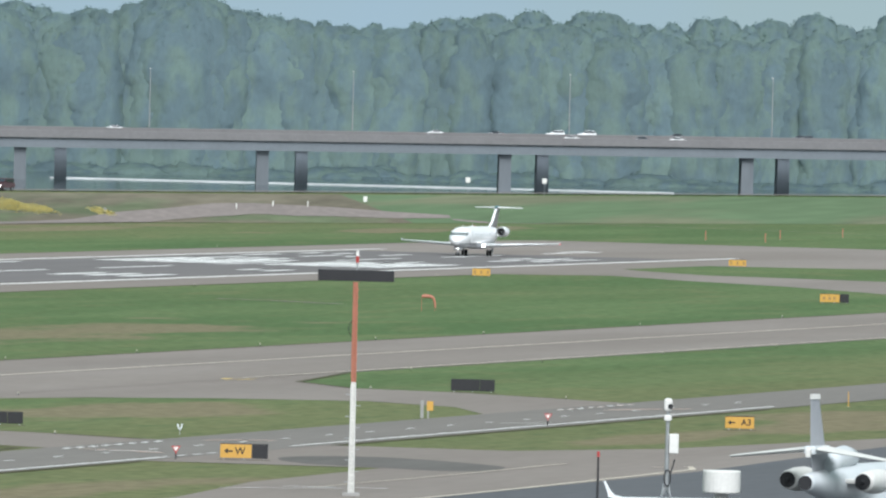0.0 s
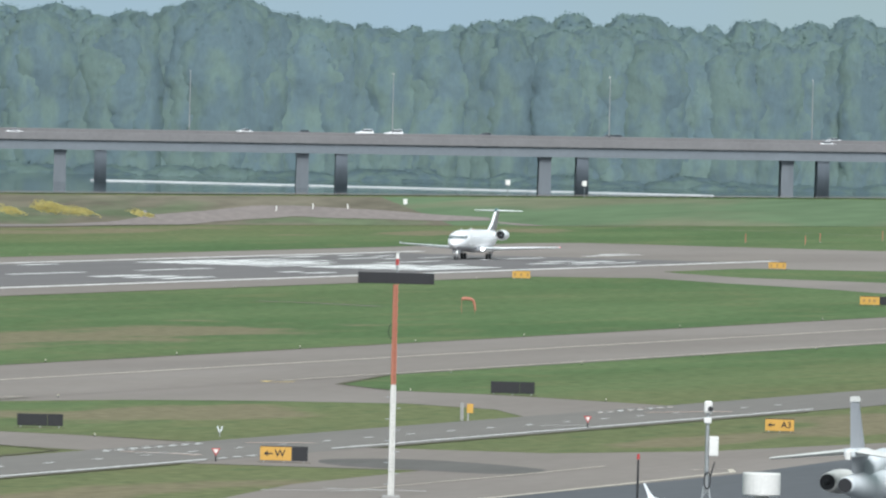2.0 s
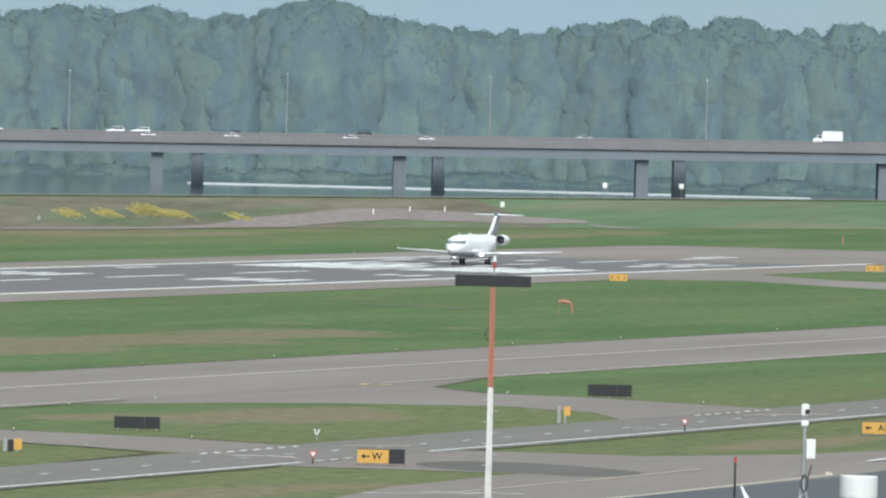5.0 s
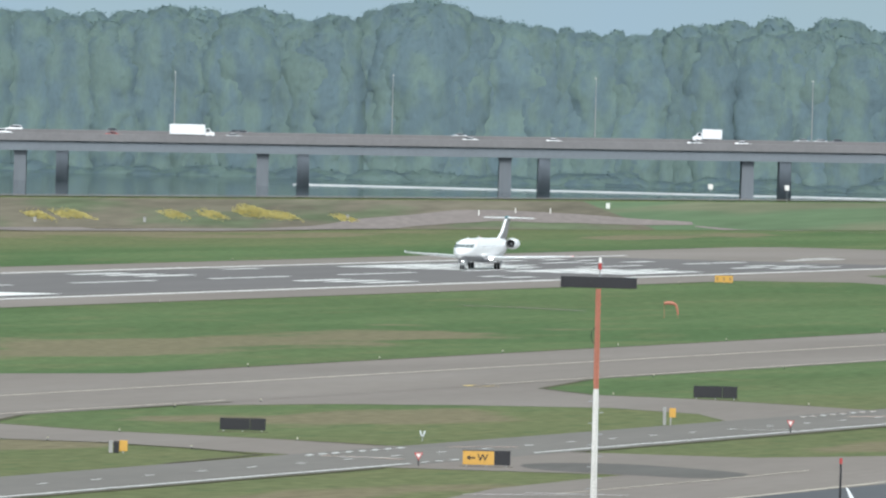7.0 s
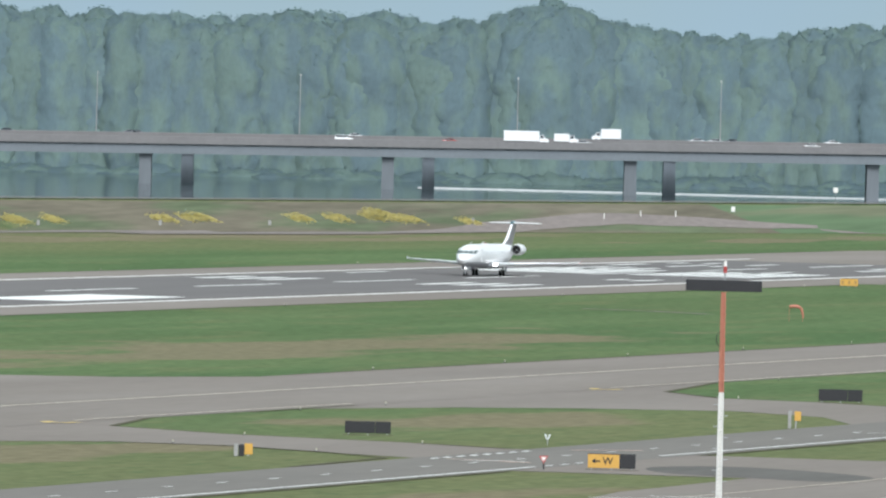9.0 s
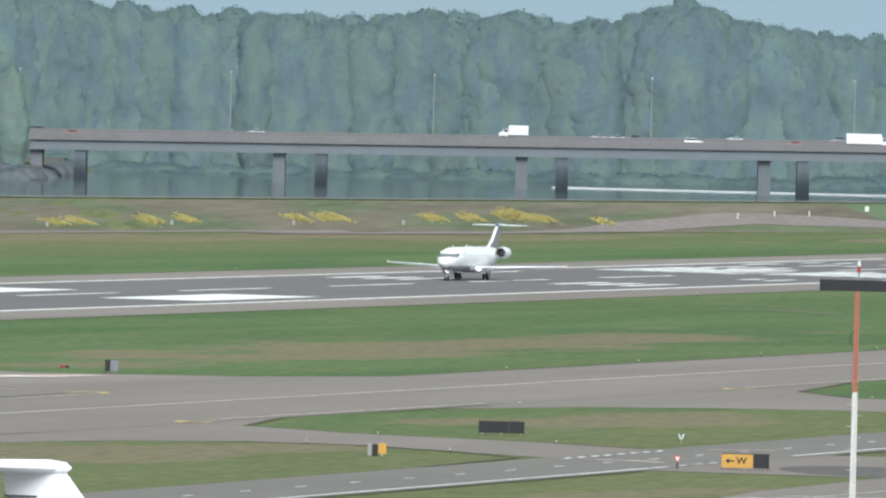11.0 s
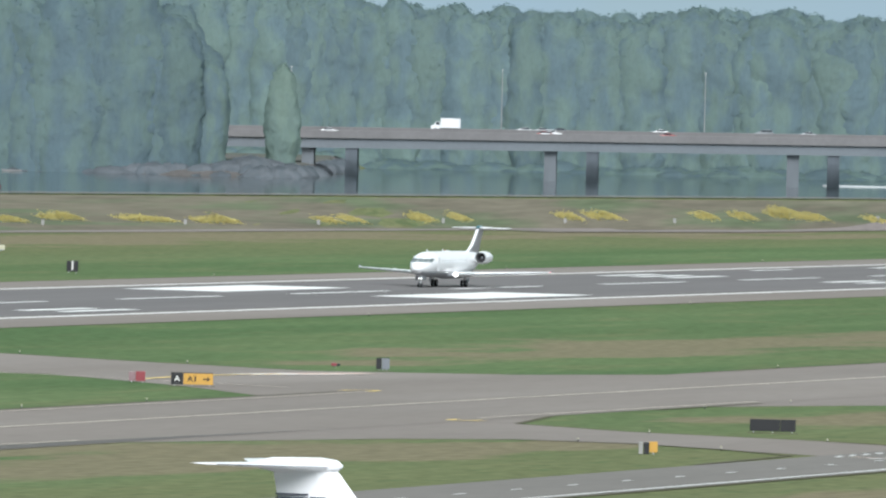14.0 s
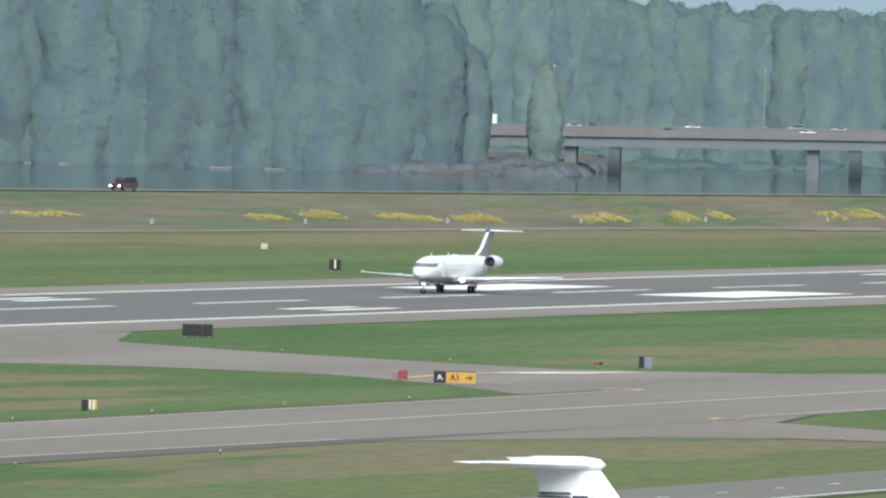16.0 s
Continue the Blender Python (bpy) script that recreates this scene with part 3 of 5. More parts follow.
def carriageway(depth, deck_z, first_pier, label):
    br = thing("highway_bridge", bridge_m(0, depth, 0), label, "bridge", "bridge carriageways")
    tilt = Matrix.Translation((0, 0, deck_z)) @ pose(0, 0, 0, 0, -GRADE, 0)
    x0, x1 = -720, 900

    def tilted(name, bm, mat):
        bmesh.ops.transform(bm, matrix=tilt, verts=bm.verts)
        return part(name, bm, mat, br)

    tilted("deck", box(bmesh.new(), x0, x1, -8.5, 8.5, -0.35, 0), M_ROAD)
    for y in (-8.6, 8.2):
        tilted("parapet", box(bmesh.new(), x0, x1, y, y + 0.4, -1.0, 0.85, 0.05), M_BRIDGE)
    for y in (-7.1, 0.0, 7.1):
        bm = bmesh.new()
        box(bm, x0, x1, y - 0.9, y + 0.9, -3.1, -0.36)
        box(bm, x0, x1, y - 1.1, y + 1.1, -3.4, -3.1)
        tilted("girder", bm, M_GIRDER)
    a = first_pier - 59.4 * 3
    while a < 700:
        if abs(a + 57 * 3) > 1:
            top = deck_z + 0.0096 * a - 3.4
            bm = bmesh.new()
            ring = lambda z, hx, hy: [(a - hx, -hy, z), (a + hx, -hy, z), (a + hx, hy, z), (a - hx, hy, z)]
            loft(bm, [ring(-11, 1.6, 6.6), ring(top - 1.2, 1.45, 6.9), ring(top, 1.6, 7.4)])
            part("pier", bm, M_PIER if depth < 1 else M_HAZED_PIER, br)
        a += 59.4
    return br


carriageway(0, 4.3, 2.0, "concrete highway bridge carriageway on square piers over the river")
carriageway(24, 5.05, 12.0, "concrete highway bridge carriageway standing a little higher on piers paled for haze")


def lamp_post():
    ob = thing("street_lamp", bridge_m(0, 15.4, 0), "tall slim grey street lamp on the bridge", "street lamp", "bridge lamps")
    part("pole", rod(bmesh.new(), (0, 0, 0), (0, 0, 14.2), 0.17, 0.1, 8), M_STEEL, ob)
    part("arm", rod(bmesh.new(), (0, 0, 14.1), (0, 1.6, 14.5), 0.06, 0.05, 6), M_STEEL, ob)
    part("lamp_head", box(bmesh.new(), -0.2, 0.2, 1.3, 2.2, 14.4, 14.62, 0.05), M_WHITE, ob)
    return ob


lamp = lamp_post()
LAMPS = (-172, -122, -70, -20, 33.6, 83.6, 137, 187, 241, 291)
for i, a in enumerate(LAMPS):
    m = bridge_m(a, 15.2, 6.1 + 0.0096 * a)
    if i == 0:
        lamp.matrix_basis = m
    else:
        copy_thing(lamp, m)


# ---- woods ----
def clump(verts, faces, p, r, rng, face=None):
    """A tuft of three leaf blades; with face given they lie roughly square to it."""
    for _ in range(3):
        d = Vector((rng.gauss(0, 1), rng.gauss(0, 1), rng.gauss(0, 0.7))).normalized()
        if face:
            up = (face + Vector((rng.gauss(0, 0.2), rng.gauss(0, 0.2), rng.gauss(0, 0.2)))).normalized()
            d = (d - up * d.dot(up)).normalized()
            e = up.cross(d)
        else:
            e = d.cross(Vector((rng.gauss(0, 1), rng.gauss(0, 1), rng.gauss(0, 1)))).normalized()
        k = len(verts)
        s = r * rng.uniform(0.6, 1.2)
        for cx, cy in ((-1, -0.5), (0.1, -0.9), (1, 0.1), (0.2, 0.9), (-0.7, 0.7)):
            verts.append(p + d * cx * s + e * cy * s)
        faces.append((k, k + 1, k + 2, k + 3, k + 4))


def crown_shape(kind, u):
    """Half-width of a crown, as a share of its widest, at the height u between 0 and 1."""
    u = min(1, max(0, u))
    if kind == "poplar":
        return 0.7 + 0.3 * ease(u / 0.3) if u < 0.36 else max(0.03, max(0, 1 - ((u - 0.36) / 0.64) ** 2.0) ** 0.66)
    if kind == "shrub":
        return max(0.03, max(0, 1 - u ** 2.2) ** 0.6)
    return 0.85 + 0.15 * ease(u / 0.4) if u < 0.62 else max(0.03, max(0, 1 - ((u - 0.62) / 0.38) ** 2.2) ** 0.5)


def tree(name, label, height, width, seed, leaf, kind="broadleaf", leaves=4200, blade=0.2, fine=0.62):
    """A tapered trunk with limbs, and a billowing crown of foliage with leaf sprays standing off it. fine: the crown's mesh width."""
    rng = random.Random(seed)
    group = {"poplar": "", "shrub": "shore shrubs", "broadleaf": "trees of the far wood"}[kind]
    ob = thing(name, pose(0, 0, 0), label, "shrub" if kind == "shrub" else "tree", group)
    sv = Vector((rng.uniform(-50, 50), rng.uniform(-50, 50), rng.uniform(-50, 50)))
    lump = {"poplar": 0.16, "shrub": 0.3, "broadleaf": 0.2}[kind]
    size = {"poplar": 0.8, "shrub": 0.8, "broadleaf": 1.0}[kind]
    aspect = height / width

    def skin(a, u, rough=True):
        c, s, share = math.cos(a), math.sin(a), crown_shape(kind, u)
        d = Vector((c, s, u * aspect * 1.5))
        r = width / 2 * share * (1 + lump * noise.noise(d * 1.2 + sv))
        p = Vector((r * c, r * s, height * u))
        if rough:
            q = p / size + sv
            k = size * min(1, share * 2.5) * (0.65 * noise.noise(q / 4.6) + 0.55 * noise.noise(q / 2.3) + 0.4 * noise.noise(q / 1.15))
            p += Vector((c * k, s * k, 1.3 * k * ease((u - 0.5) / 0.4)))
        return p

    def outward(a, u, rough=True):
        v = min(u, 0.97)
        return (skin(a + 0.1, v, rough) - skin(a - 0.1, v, rough)).cross(skin(a, v + 0.02, rough) - skin(a, v - 0.02, rough)).normalized()

    def shading(a, u):
        return (outward(a, u, False) * 0.65 + outward(a, u) * 0.35 + Vector((0, 0, 0.5))).normalized()

    bm = bmesh.new()
    rod(bm, (0, 0, -1), (0.3, 0.2, height * 0.45), height * 0.014, height * 0.008, 8)
    rod(bm, (0.3, 0.2, height * 0.45), (0, 0, height * 0.9), height * 0.008, 0.06, 6)
    for k in range(7):
        a, u = k * 2.4, rng.uniform(0.3, 0.85)
        q = skin(a, u) * 0.8
        rod(bm, (0.2, 0.1, height * u * 0.72), (q.x, q.y, height * u), height * 0.0045, 0.04, 5)
    part("trunk", bm, M_BARK, ob)
    verts, faces, normals = [], [], []
    rings, seg = max(8, int(height / fine)), max(12, int(3.14 * width / fine))
    for j in range(rings + 1):
        u = 1 - (1 - j / rings) ** 1.25
        for i in range(seg):
            a = 2 * math.pi * i / seg
            verts.append(skin(a, u))
            normals.append(shading(a, u))
    for j in range(rings):
        for i in range(seg):
            i2 = (i + 1) % seg
            faces.append((j * seg + i, j * seg + i2, (j + 1) * seg + i2, (j + 1) * seg + i))
    for k in range(leaves):
        a, u = rng.uniform(0, 6.2832), rng.random() ** 0.8
        p, out = skin(a, u), outward(a, u)
        p = p + out * size * (rng.uniform(0, 0.04) if rng.random() < (0.98 if u < 0.75 else 0.6) else rng.uniform(0.1, 0.8))
        up = (out + Vector((rng.gauss(0, 0.11), rng.gauss(0, 0.11), rng.gauss(0, 0.11)))).normalized()
        e = up.cross(Vector((rng.gauss(0, 1), rng.gauss(0, 1), rng.gauss(0, 1)))).normalized()
        f = up.cross(e)
        s = blade * rng.uniform(0.55, 1.25)
        k0 = len(verts)
        for cx, cy in ((-1, -0.5), (1.0, -0.4), (0.1, 0.9)):
            verts.append(p + (e * cx + f * cy) * s * rng.uniform(0.7, 1.2))
        faces.append((k0, k0 + 1, k0 + 2))
        normals.extend([shading(a, u)] * 3)
    me = bpy.data.meshes.new("crown")
    me.from_pydata(verts, [], faces)
    me.shade_smooth()
    me.normals_split_custom_set_from_vertices(normals)
    me.materials.append(leaf)
    crown = new("crown", me)
    crown.parent = ob
    return ob


def plant_woods():
    rng = random.Random(11)
    label = "tall broadleaf tree in spring leaf, its colour paled for haze"
    kinds = [tree("tree", label, 40, 13.5 + 0.9 * k, 20 + k, M_HAZED_LEAF) for k in range(6)]
    kinds += [tree("tree", label, 40, 13 + 1.5 * k, 40 + k, M_HAZED_LEAF, leaves=1200, blade=0.4, fine=0.9) for k in range(3)]
    kinds += [tree("tree", "tall broadleaf tree on the river point, less haze in its colour", 40, 14 + 1.2 * k, 50 + k, M_LESS_HAZED_LEAF) for k in range(4)]
    used = set()

    def put(bearing, dist, scale, stand):
        b = radians(bearing)
        x, y = math.cos(b) * dist, math.sin(b) * dist
        m = pose(x, y, ground_z(x, y) - 0.3, 0, 0, rng.uniform(0, 360)) @ Matrix.Diagonal((scale * rng.uniform(0.8, 1.25), scale * rng.uniform(0.8, 1.25), scale, 1))
        k = rng.randrange(*stand)
        if k not in used:
            used.add(k)
            kinds[k].matrix_basis = m
        else:
            copy_thing(kinds[k], m).matrix_basis = m

    def skyline(bearing):
        k = 1.125 + 0.035 * ease((bearing - 13) / 2) + 0.045 * noise.noise((bearing * 2.3, 4.0, 0.5)) + 0.035 * noise.noise((bearing * 7.0, 1.0, 2.0))
        return k + 0.15 * math.exp(-((bearing - 13.4) / 0.16) ** 2) - 0.05 * math.exp(-((bearing - 11.2) / 0.5) ** 2)

    # behind the bridge, two staggered rows
    for dist, step, grow, stand in ((4160, 0.06, 0.97, (0, 6)), (4185, 0.085, 0.99, (6, 9))):
        b = 10.5
        while b < 16.5:
            at = b + rng.uniform(-0.02, 0.02)
            put(at, dist + rng.uniform(-1.8, 1.8), skyline(at) * rng.uniform(0.94, 1.02) * grow, stand)
            b += step
    # the point in front of the bridge
    for dist, step, stand in ((3796, 0.07, (9, 13)), (3818, 0.12, (9, 13))):
        b = 16.215
        while b < 18.2:
            at = b + rng.uniform(-0.02, 0.02)
            put(at, dist + rng.uniform(-1.8, 1.8), (skyline(at) - 0.05 + 0.1 * ease((at - 16.5) / 0.4)) * rng.uniform(0.92, 1.02) * (0.86 if b < 16.3 else 1), stand)
            b += step
    put(16.09, 3800, 0.64, (0, 6))
    put(16.15, 3806, 0.76, (9, 13))
    shrub = tree("shrub", "low willow shrub on the river bank, greyed for haze", 4.5, 11, 91, M_HAZED_SHRUB, "shrub", leaves=1200, blade=0.24, fine=0.6)
    green_shrub = tree("shrub", "low green willow shrub under the trees of the bank", 4.5, 11, 92, M_HAZED_LEAF, "shrub", leaves=1200, blade=0.24, fine=0.6)
    fresh = {shrub, green_shrub}
    # low scrub along both shores
    for dist, b0, b1, grow in ((4142, 10.4, 16.1, 0.9), (3780, 15.85, 18.2, 0.55), (4150, 10.4, 16.1, 1.35), (3790, 15.85, 18.2, 0.85)):
        b = b0
        while b < b1:
            a = radians(b + rng.uniform(-0.02, 0.02))
            d = dist + rng.uniform(-2, 2)
            x, y = math.cos(a) * d, math.sin(a) * d
            k = grow * rng.uniform(0.75, 1.15)
            m = pose(x, y, ground_z(x, y) - 0.4, 0, 0, rng.uniform(0, 360)) @ Matrix.Diagonal((k * rng.uniform(0.9, 1.4), k * rng.uniform(0.9, 1.4), k * rng.uniform(0.65, 0.9), 1))
            bush = green_shrub if dist > 4000 else shrub
            if bush in fresh:
                bush.matrix_basis = m
                fresh.remove(bush)
            else:
                copy_thing(bush, m).matrix_basis = m
            b += 0.085
    # scrub round the tip of the point
    for k in range(26):
        a = radians(15.5 + 0.017 * k)
        d = 3600
        while ground_z(math.cos(a) * d, math.sin(a) * d) < -7.2 and d < 4100:
            d += 4
        x, y = math.cos(a) * d, math.sin(a) * d
        g = rng.uniform(0.5, 0.75)
        copy_thing(shrub, pose(x, y, ground_z(x, y) - 0.5)).matrix_basis = pose(x, y, ground_z(x, y) - 0.5, 0, 0, rng.uniform(0, 360)) @ Matrix.Diagonal((g * 1.2, g * 1.2, g, 1))


plant_woods()
poplar = tree("poplar_tree", "slender green poplar standing at the bridge's end, paled for haze", 25.0, 9.0, 77, M_POPLAR, "poplar", leaves=3000, blade=0.2, fine=0.35)
poplar.matrix_basis = pose(math.cos(radians(15.822)) * 3800, math.sin(radians(15.822)) * 3800, -4.8)


def driftwood(bearing, dist, length, seed):
    rng = random.Random(seed)
    b = radians(bearing)
    x, y = math.cos(b) * dist, math.sin(b) * dist
    ob = thing("driftwood_log", pose(x, y, max(-6.95, ground_z(x, y)), 0, 0, bearing - 90 + rng.uniform(-8, 8)), "pale bleached driftwood log on the river's edge", "log", "driftwood logs")
    part("trunk", rod(bmesh.new(), (-length / 2, 0, 0.12), (length / 2, 0.2, 0.2), 0.17, 0.12, 9), M_CONCRETE, ob)
    part("root", rod(bmesh.new(), (-length / 2, 0, 0.1), (-length / 2 - 0.3, 0, 0.55), 0.1, 0.05, 7), M_CONCRETE, ob)


for k, (b, d, ln) in enumerate(((16.99, 3776, 5.2), (16.795, 3774, 4.6), (17.56, 3778, 2.4), (17.69, 3779, 1.4))):
    driftwood(b, d, ln, 60 + k)


# ---- vehicles ----
CAR_SIDE = ((-2.2, 0.45), (-2.2, 0.85), (-1.95, 1.0), (-1.45, 1.05), (-0.95, 1.42), (0.25, 1.45), (0.95, 1.0), (1.95, 0.85), (2.2, 0.7), (2.2, 0.4), (0, 0.3))
SUV_SIDE = ((-2.3, 0.5), (-2.35, 1.05), (-2.2, 1.15), (-2.0, 1.75), (-1.6, 1.82), (0.35, 1.82), (1.05, 1.15), (2.1, 1.02), (2.35, 0.85), (2.35, 0.45), (0, 0.38))


def extrude_side(bm, side, half, taper=0.12):
    zs = [z for _, z in side]
    mid = 0.6 * max(zs)
    rings = []
    for s in (-1, 1):
        rings.append([(x, s * (half - (taper if z > mid else 0)), z) for x, z in side])
    return loft(bm, rings)


def wheels(ob, xs, half, r, w=0.22):
    for x in xs:
        for s in (-1, 1):
            bm = bmesh.new()
            lathe(bm, ((-w / 2, r * 0.55), (-w / 2, r * 0.93), (-w / 4, r), (w / 4, r), (w / 2, r * 0.93), (w / 2, r * 0.55)), 16, "y", (x, s * half, r))
            wheel = part("wheel", bm, M_DARK, ob)
            bm = bmesh.new()
            rod(bm, (x, s * half - w * 0.45, r), (x, s * half + w * 0.45, r), r * 0.58, n=12)
            part("rim", bm, M_METAL, wheel)


def car(paint, side, label, long=1.0):
    ob = thing("car", pose(0, 0, 0), label, "car", "cars on the bridge")
    pts = [(x * long, z) for x, z in side]
    part("body", extrude_side(bmesh.new(), pts, 0.9), paint, ob)
    top = max(z for _, z in pts)
    nose, rear = max(x for x, _ in pts), min(x for x, _ in pts)
    roof = [p for p in pts if p[1] > 0.72 * top]
    bx0, bx1 = min(p[0] for p in roof), max(p[0] for p in roof)
    for s in (-1, 1):
        bm = bmesh.new()
        box(bm, bx0 + 0.05, bx1 + 0.25, s * 0.86 - 0.04, s * 0.86 + 0.04, top * 0.7, top * 0.93, 0.03)
        part("side_window", bm, M_GLASS, ob)
    bm = bmesh.new()
    loft(bm, [[(bx1 + 0.72 * long, y, 0.72 * top), (bx1 + 0.05, y, 0.97 * top), (bx1, y, 0.9 * top), (bx1 + 0.5 * long, y, 0.7 * top)] for y in (-0.72, 0.72)])
    part("windscreen", bm, M_GLASS, ob)
    wheels(ob, (-1.35 * long, 1.35 * long), 0.82, 0.32)
    for s in (-1, 1):
        part("headlight", box(bmesh.new(), nose - 0.06, nose + 0.04, s * 0.65 - 0.16, s * 0.65 + 0.16, 0.58, 0.78, 0.02), M_WHITE, ob)
        part("tail_light", box(bmesh.new(), rear - 0.04, rear + 0.05, s * 0.7 - 0.12, s * 0.7 + 0.12, 0.7, 0.9, 0.02), M_RED, ob)
    return ob


def box_truck(length, height, label, body_mat):
    ob = thing("box_truck", pose(0, 0, 0), label, "truck", "trucks on the bridge")
    part("cargo_box", box(bmesh.new(), -length / 2, length / 2 - 2.3, -1.25, 1.25, 1.0, height, 0.06), body_mat, ob)
    side = [(length / 2 - 2.2, 0.6), (length / 2 - 2.2, 2.5), (length / 2 - 1.2, 2.55), (length / 2 - 0.75, 1.75), (length / 2, 1.55), (length / 2, 0.55)]
    part("cab", extrude_side(bmesh.new(), side, 1.1, 0.06), body_mat, ob)
    bm = bmesh.new()
    loft(bm, [[(length / 2 - 1.19, y, 2.48), (length / 2 - 0.72, y, 1.8), (length / 2 - 0.78, y, 1.78), (length / 2 - 1.25, y, 2.45)] for y in (-0.95, 0.95)])
    part("windscreen", bm, M_GLASS, ob)
    for s in (-1, 1):
        part("side_window", box(bmesh.new(), length / 2 - 2.0, length / 2 - 1.2, s * 1.08 - 0.03, s * 1.08 + 0.03, 1.75, 2.4, 0.02), M_GLASS, ob)
    part("chassis", box(bmesh.new(), -length / 2 + 0.2, length / 2 - 0.3, -0.5, 0.5, 0.55, 0.98), M_DARK, ob)
    wheels(ob, (-length / 2 + 1.8, length / 2 - 1.1), 1.0, 0.48, 0.3)
    return ob


def paint(name, c, rough=0.3):
    return material(name, c, rough, spread=0.04, scale=0.6, fine=4.0, spec=0.5)


P_WHITE, P_SILVER, P_DARK, P_RED, P_GREY = paint("white_car_paint", (0.75, 0.76, 0.76)), paint("silver_car_paint", (0.42, 0.44, 0.45)), paint("dark_car_paint", (0.05, 0.06, 0.07)), paint("red_car_paint", (0.3, 0.05, 0.04)), paint("grey_car_paint", (0.2, 0.22, 0.23))
CAR_KINDS = {
    "w": (P_WHITE, CAR_SIDE, "white saloon car driving on the bridge"), "s": (P_SILVER, CAR_SIDE, "silver saloon car driving on the bridge"),
    "d": (P_DARK, CAR_SIDE, "dark saloon car driving on the bridge"), "r": (P_RED, CAR_SIDE, "red car driving on the bridge"),
    "v": (P_WHITE, SUV_SIDE, "white estate car driving on the bridge"), "g": (P_GREY, SUV_SIDE, "grey estate car driving on the bridge"),
}
# kind, time, place along the bridge then, speed along it
TRAFFIC = [
    ("w", 0, 24.9, -28.5), ("w", 0, 104.2, -28.5), ("d", 0, 118.7, -28.5), ("v", 0, 134, -28.5), ("w", 0, 137.4, 26.5),
    ("d", 0, 154.8, 26.5), ("w", 0, 163.4, 26.5), ("d", 0, 194.3, -28.5), ("w", 3.5, -19.3, 26.5), ("w", 3.5, 29.6, 25.8),
    ("w", 3.5, 5.8, 29.2), ("d", 7, -35.7, -28.5), ("T", 7, -15.5, 25.6), ("V", 9, 45.6, 29.3), ("s", 7, -5.1, 27.6), ("v", 7, -59.8, -28.8), ("w", 7, 53, 26.5),
    ("s", 7, 50.2, -28.5), ("U", 9, 55.7, -27.9), ("s", 7, 134.8, -28.5), ("d", 9, -60.5, -28.5), ("v", 9, -8.9, 26.5),
    ("r", 9, 17.3, 26.0), ("w", 9, 111.4, -28.5), ("r", 12.5, -98.4, 26.5), ("v", 12.5, -92.8, 23.8), ("s", 12.5, -17.6, -28.5),
    ("g", 12.5, 37.4, -28.5), ("s", 12.5, 48, -28.5), ("w", 14.5, -98.5, 26.5), ("w", 14.5, -44.4, 26.5), ("r", 14.5, -15.3, 26.5),
    ("d", 16, -92.9, 26.5), ("d", 16, -113, -28.5),
]
driving = []
for kind, t, a, speed in TRAFFIC:
    if kind == "T":
        ob = box_truck(11.0, 3.5, "long white box truck driving on the bridge", P_WHITE)
    elif kind == "U":
        ob = box_truck(7.2, 3.4, "white box truck driving on the bridge", P_WHITE)
    elif kind == "V":
        ob = box_truck(6.0, 2.9, "short white box van driving on the bridge", P_WHITE)
    else:
        ob = car(*CAR_KINDS[kind])
    driving.append((ob, t, a, speed))

red_suv = car(paint("maroon_car_paint", (0.085, 0.04, 0.045)), SUV_SIDE, "red estate car with headlights on, driving on the levee road")
for ch in red_suv.children:
    if ch.name.startswith("headlight"):
        ch.data.materials[0] = M_LAMP


# ---- aircraft ----
def wing_part(name, sections, mat, parent, span="y", label=""):
    return part(name, loft(bmesh.new(), [foil(le, ch, th, span) for le, ch, th in sections]), mat, parent, label, smooth=False)


def gear_wheel(x, y, r, w, parent, name="wheel"):
    bm = bmesh.new()
    lathe(bm, ((-w / 2, r * 0.5), (-w / 2, r * 0.9), (-w / 4, r), (w / 4, r), (w / 2, r * 0.9), (w / 2, r * 0.5)), 18, "y", (x, y, r))
    ob = part(name, bm, M_DARK, parent)
    part("rim", rod(bmesh.new(), (x, y - w * 0.4, r), (x, y + w * 0.4, r), r * 0.52, n=14), M_METAL, ob)
    return ob


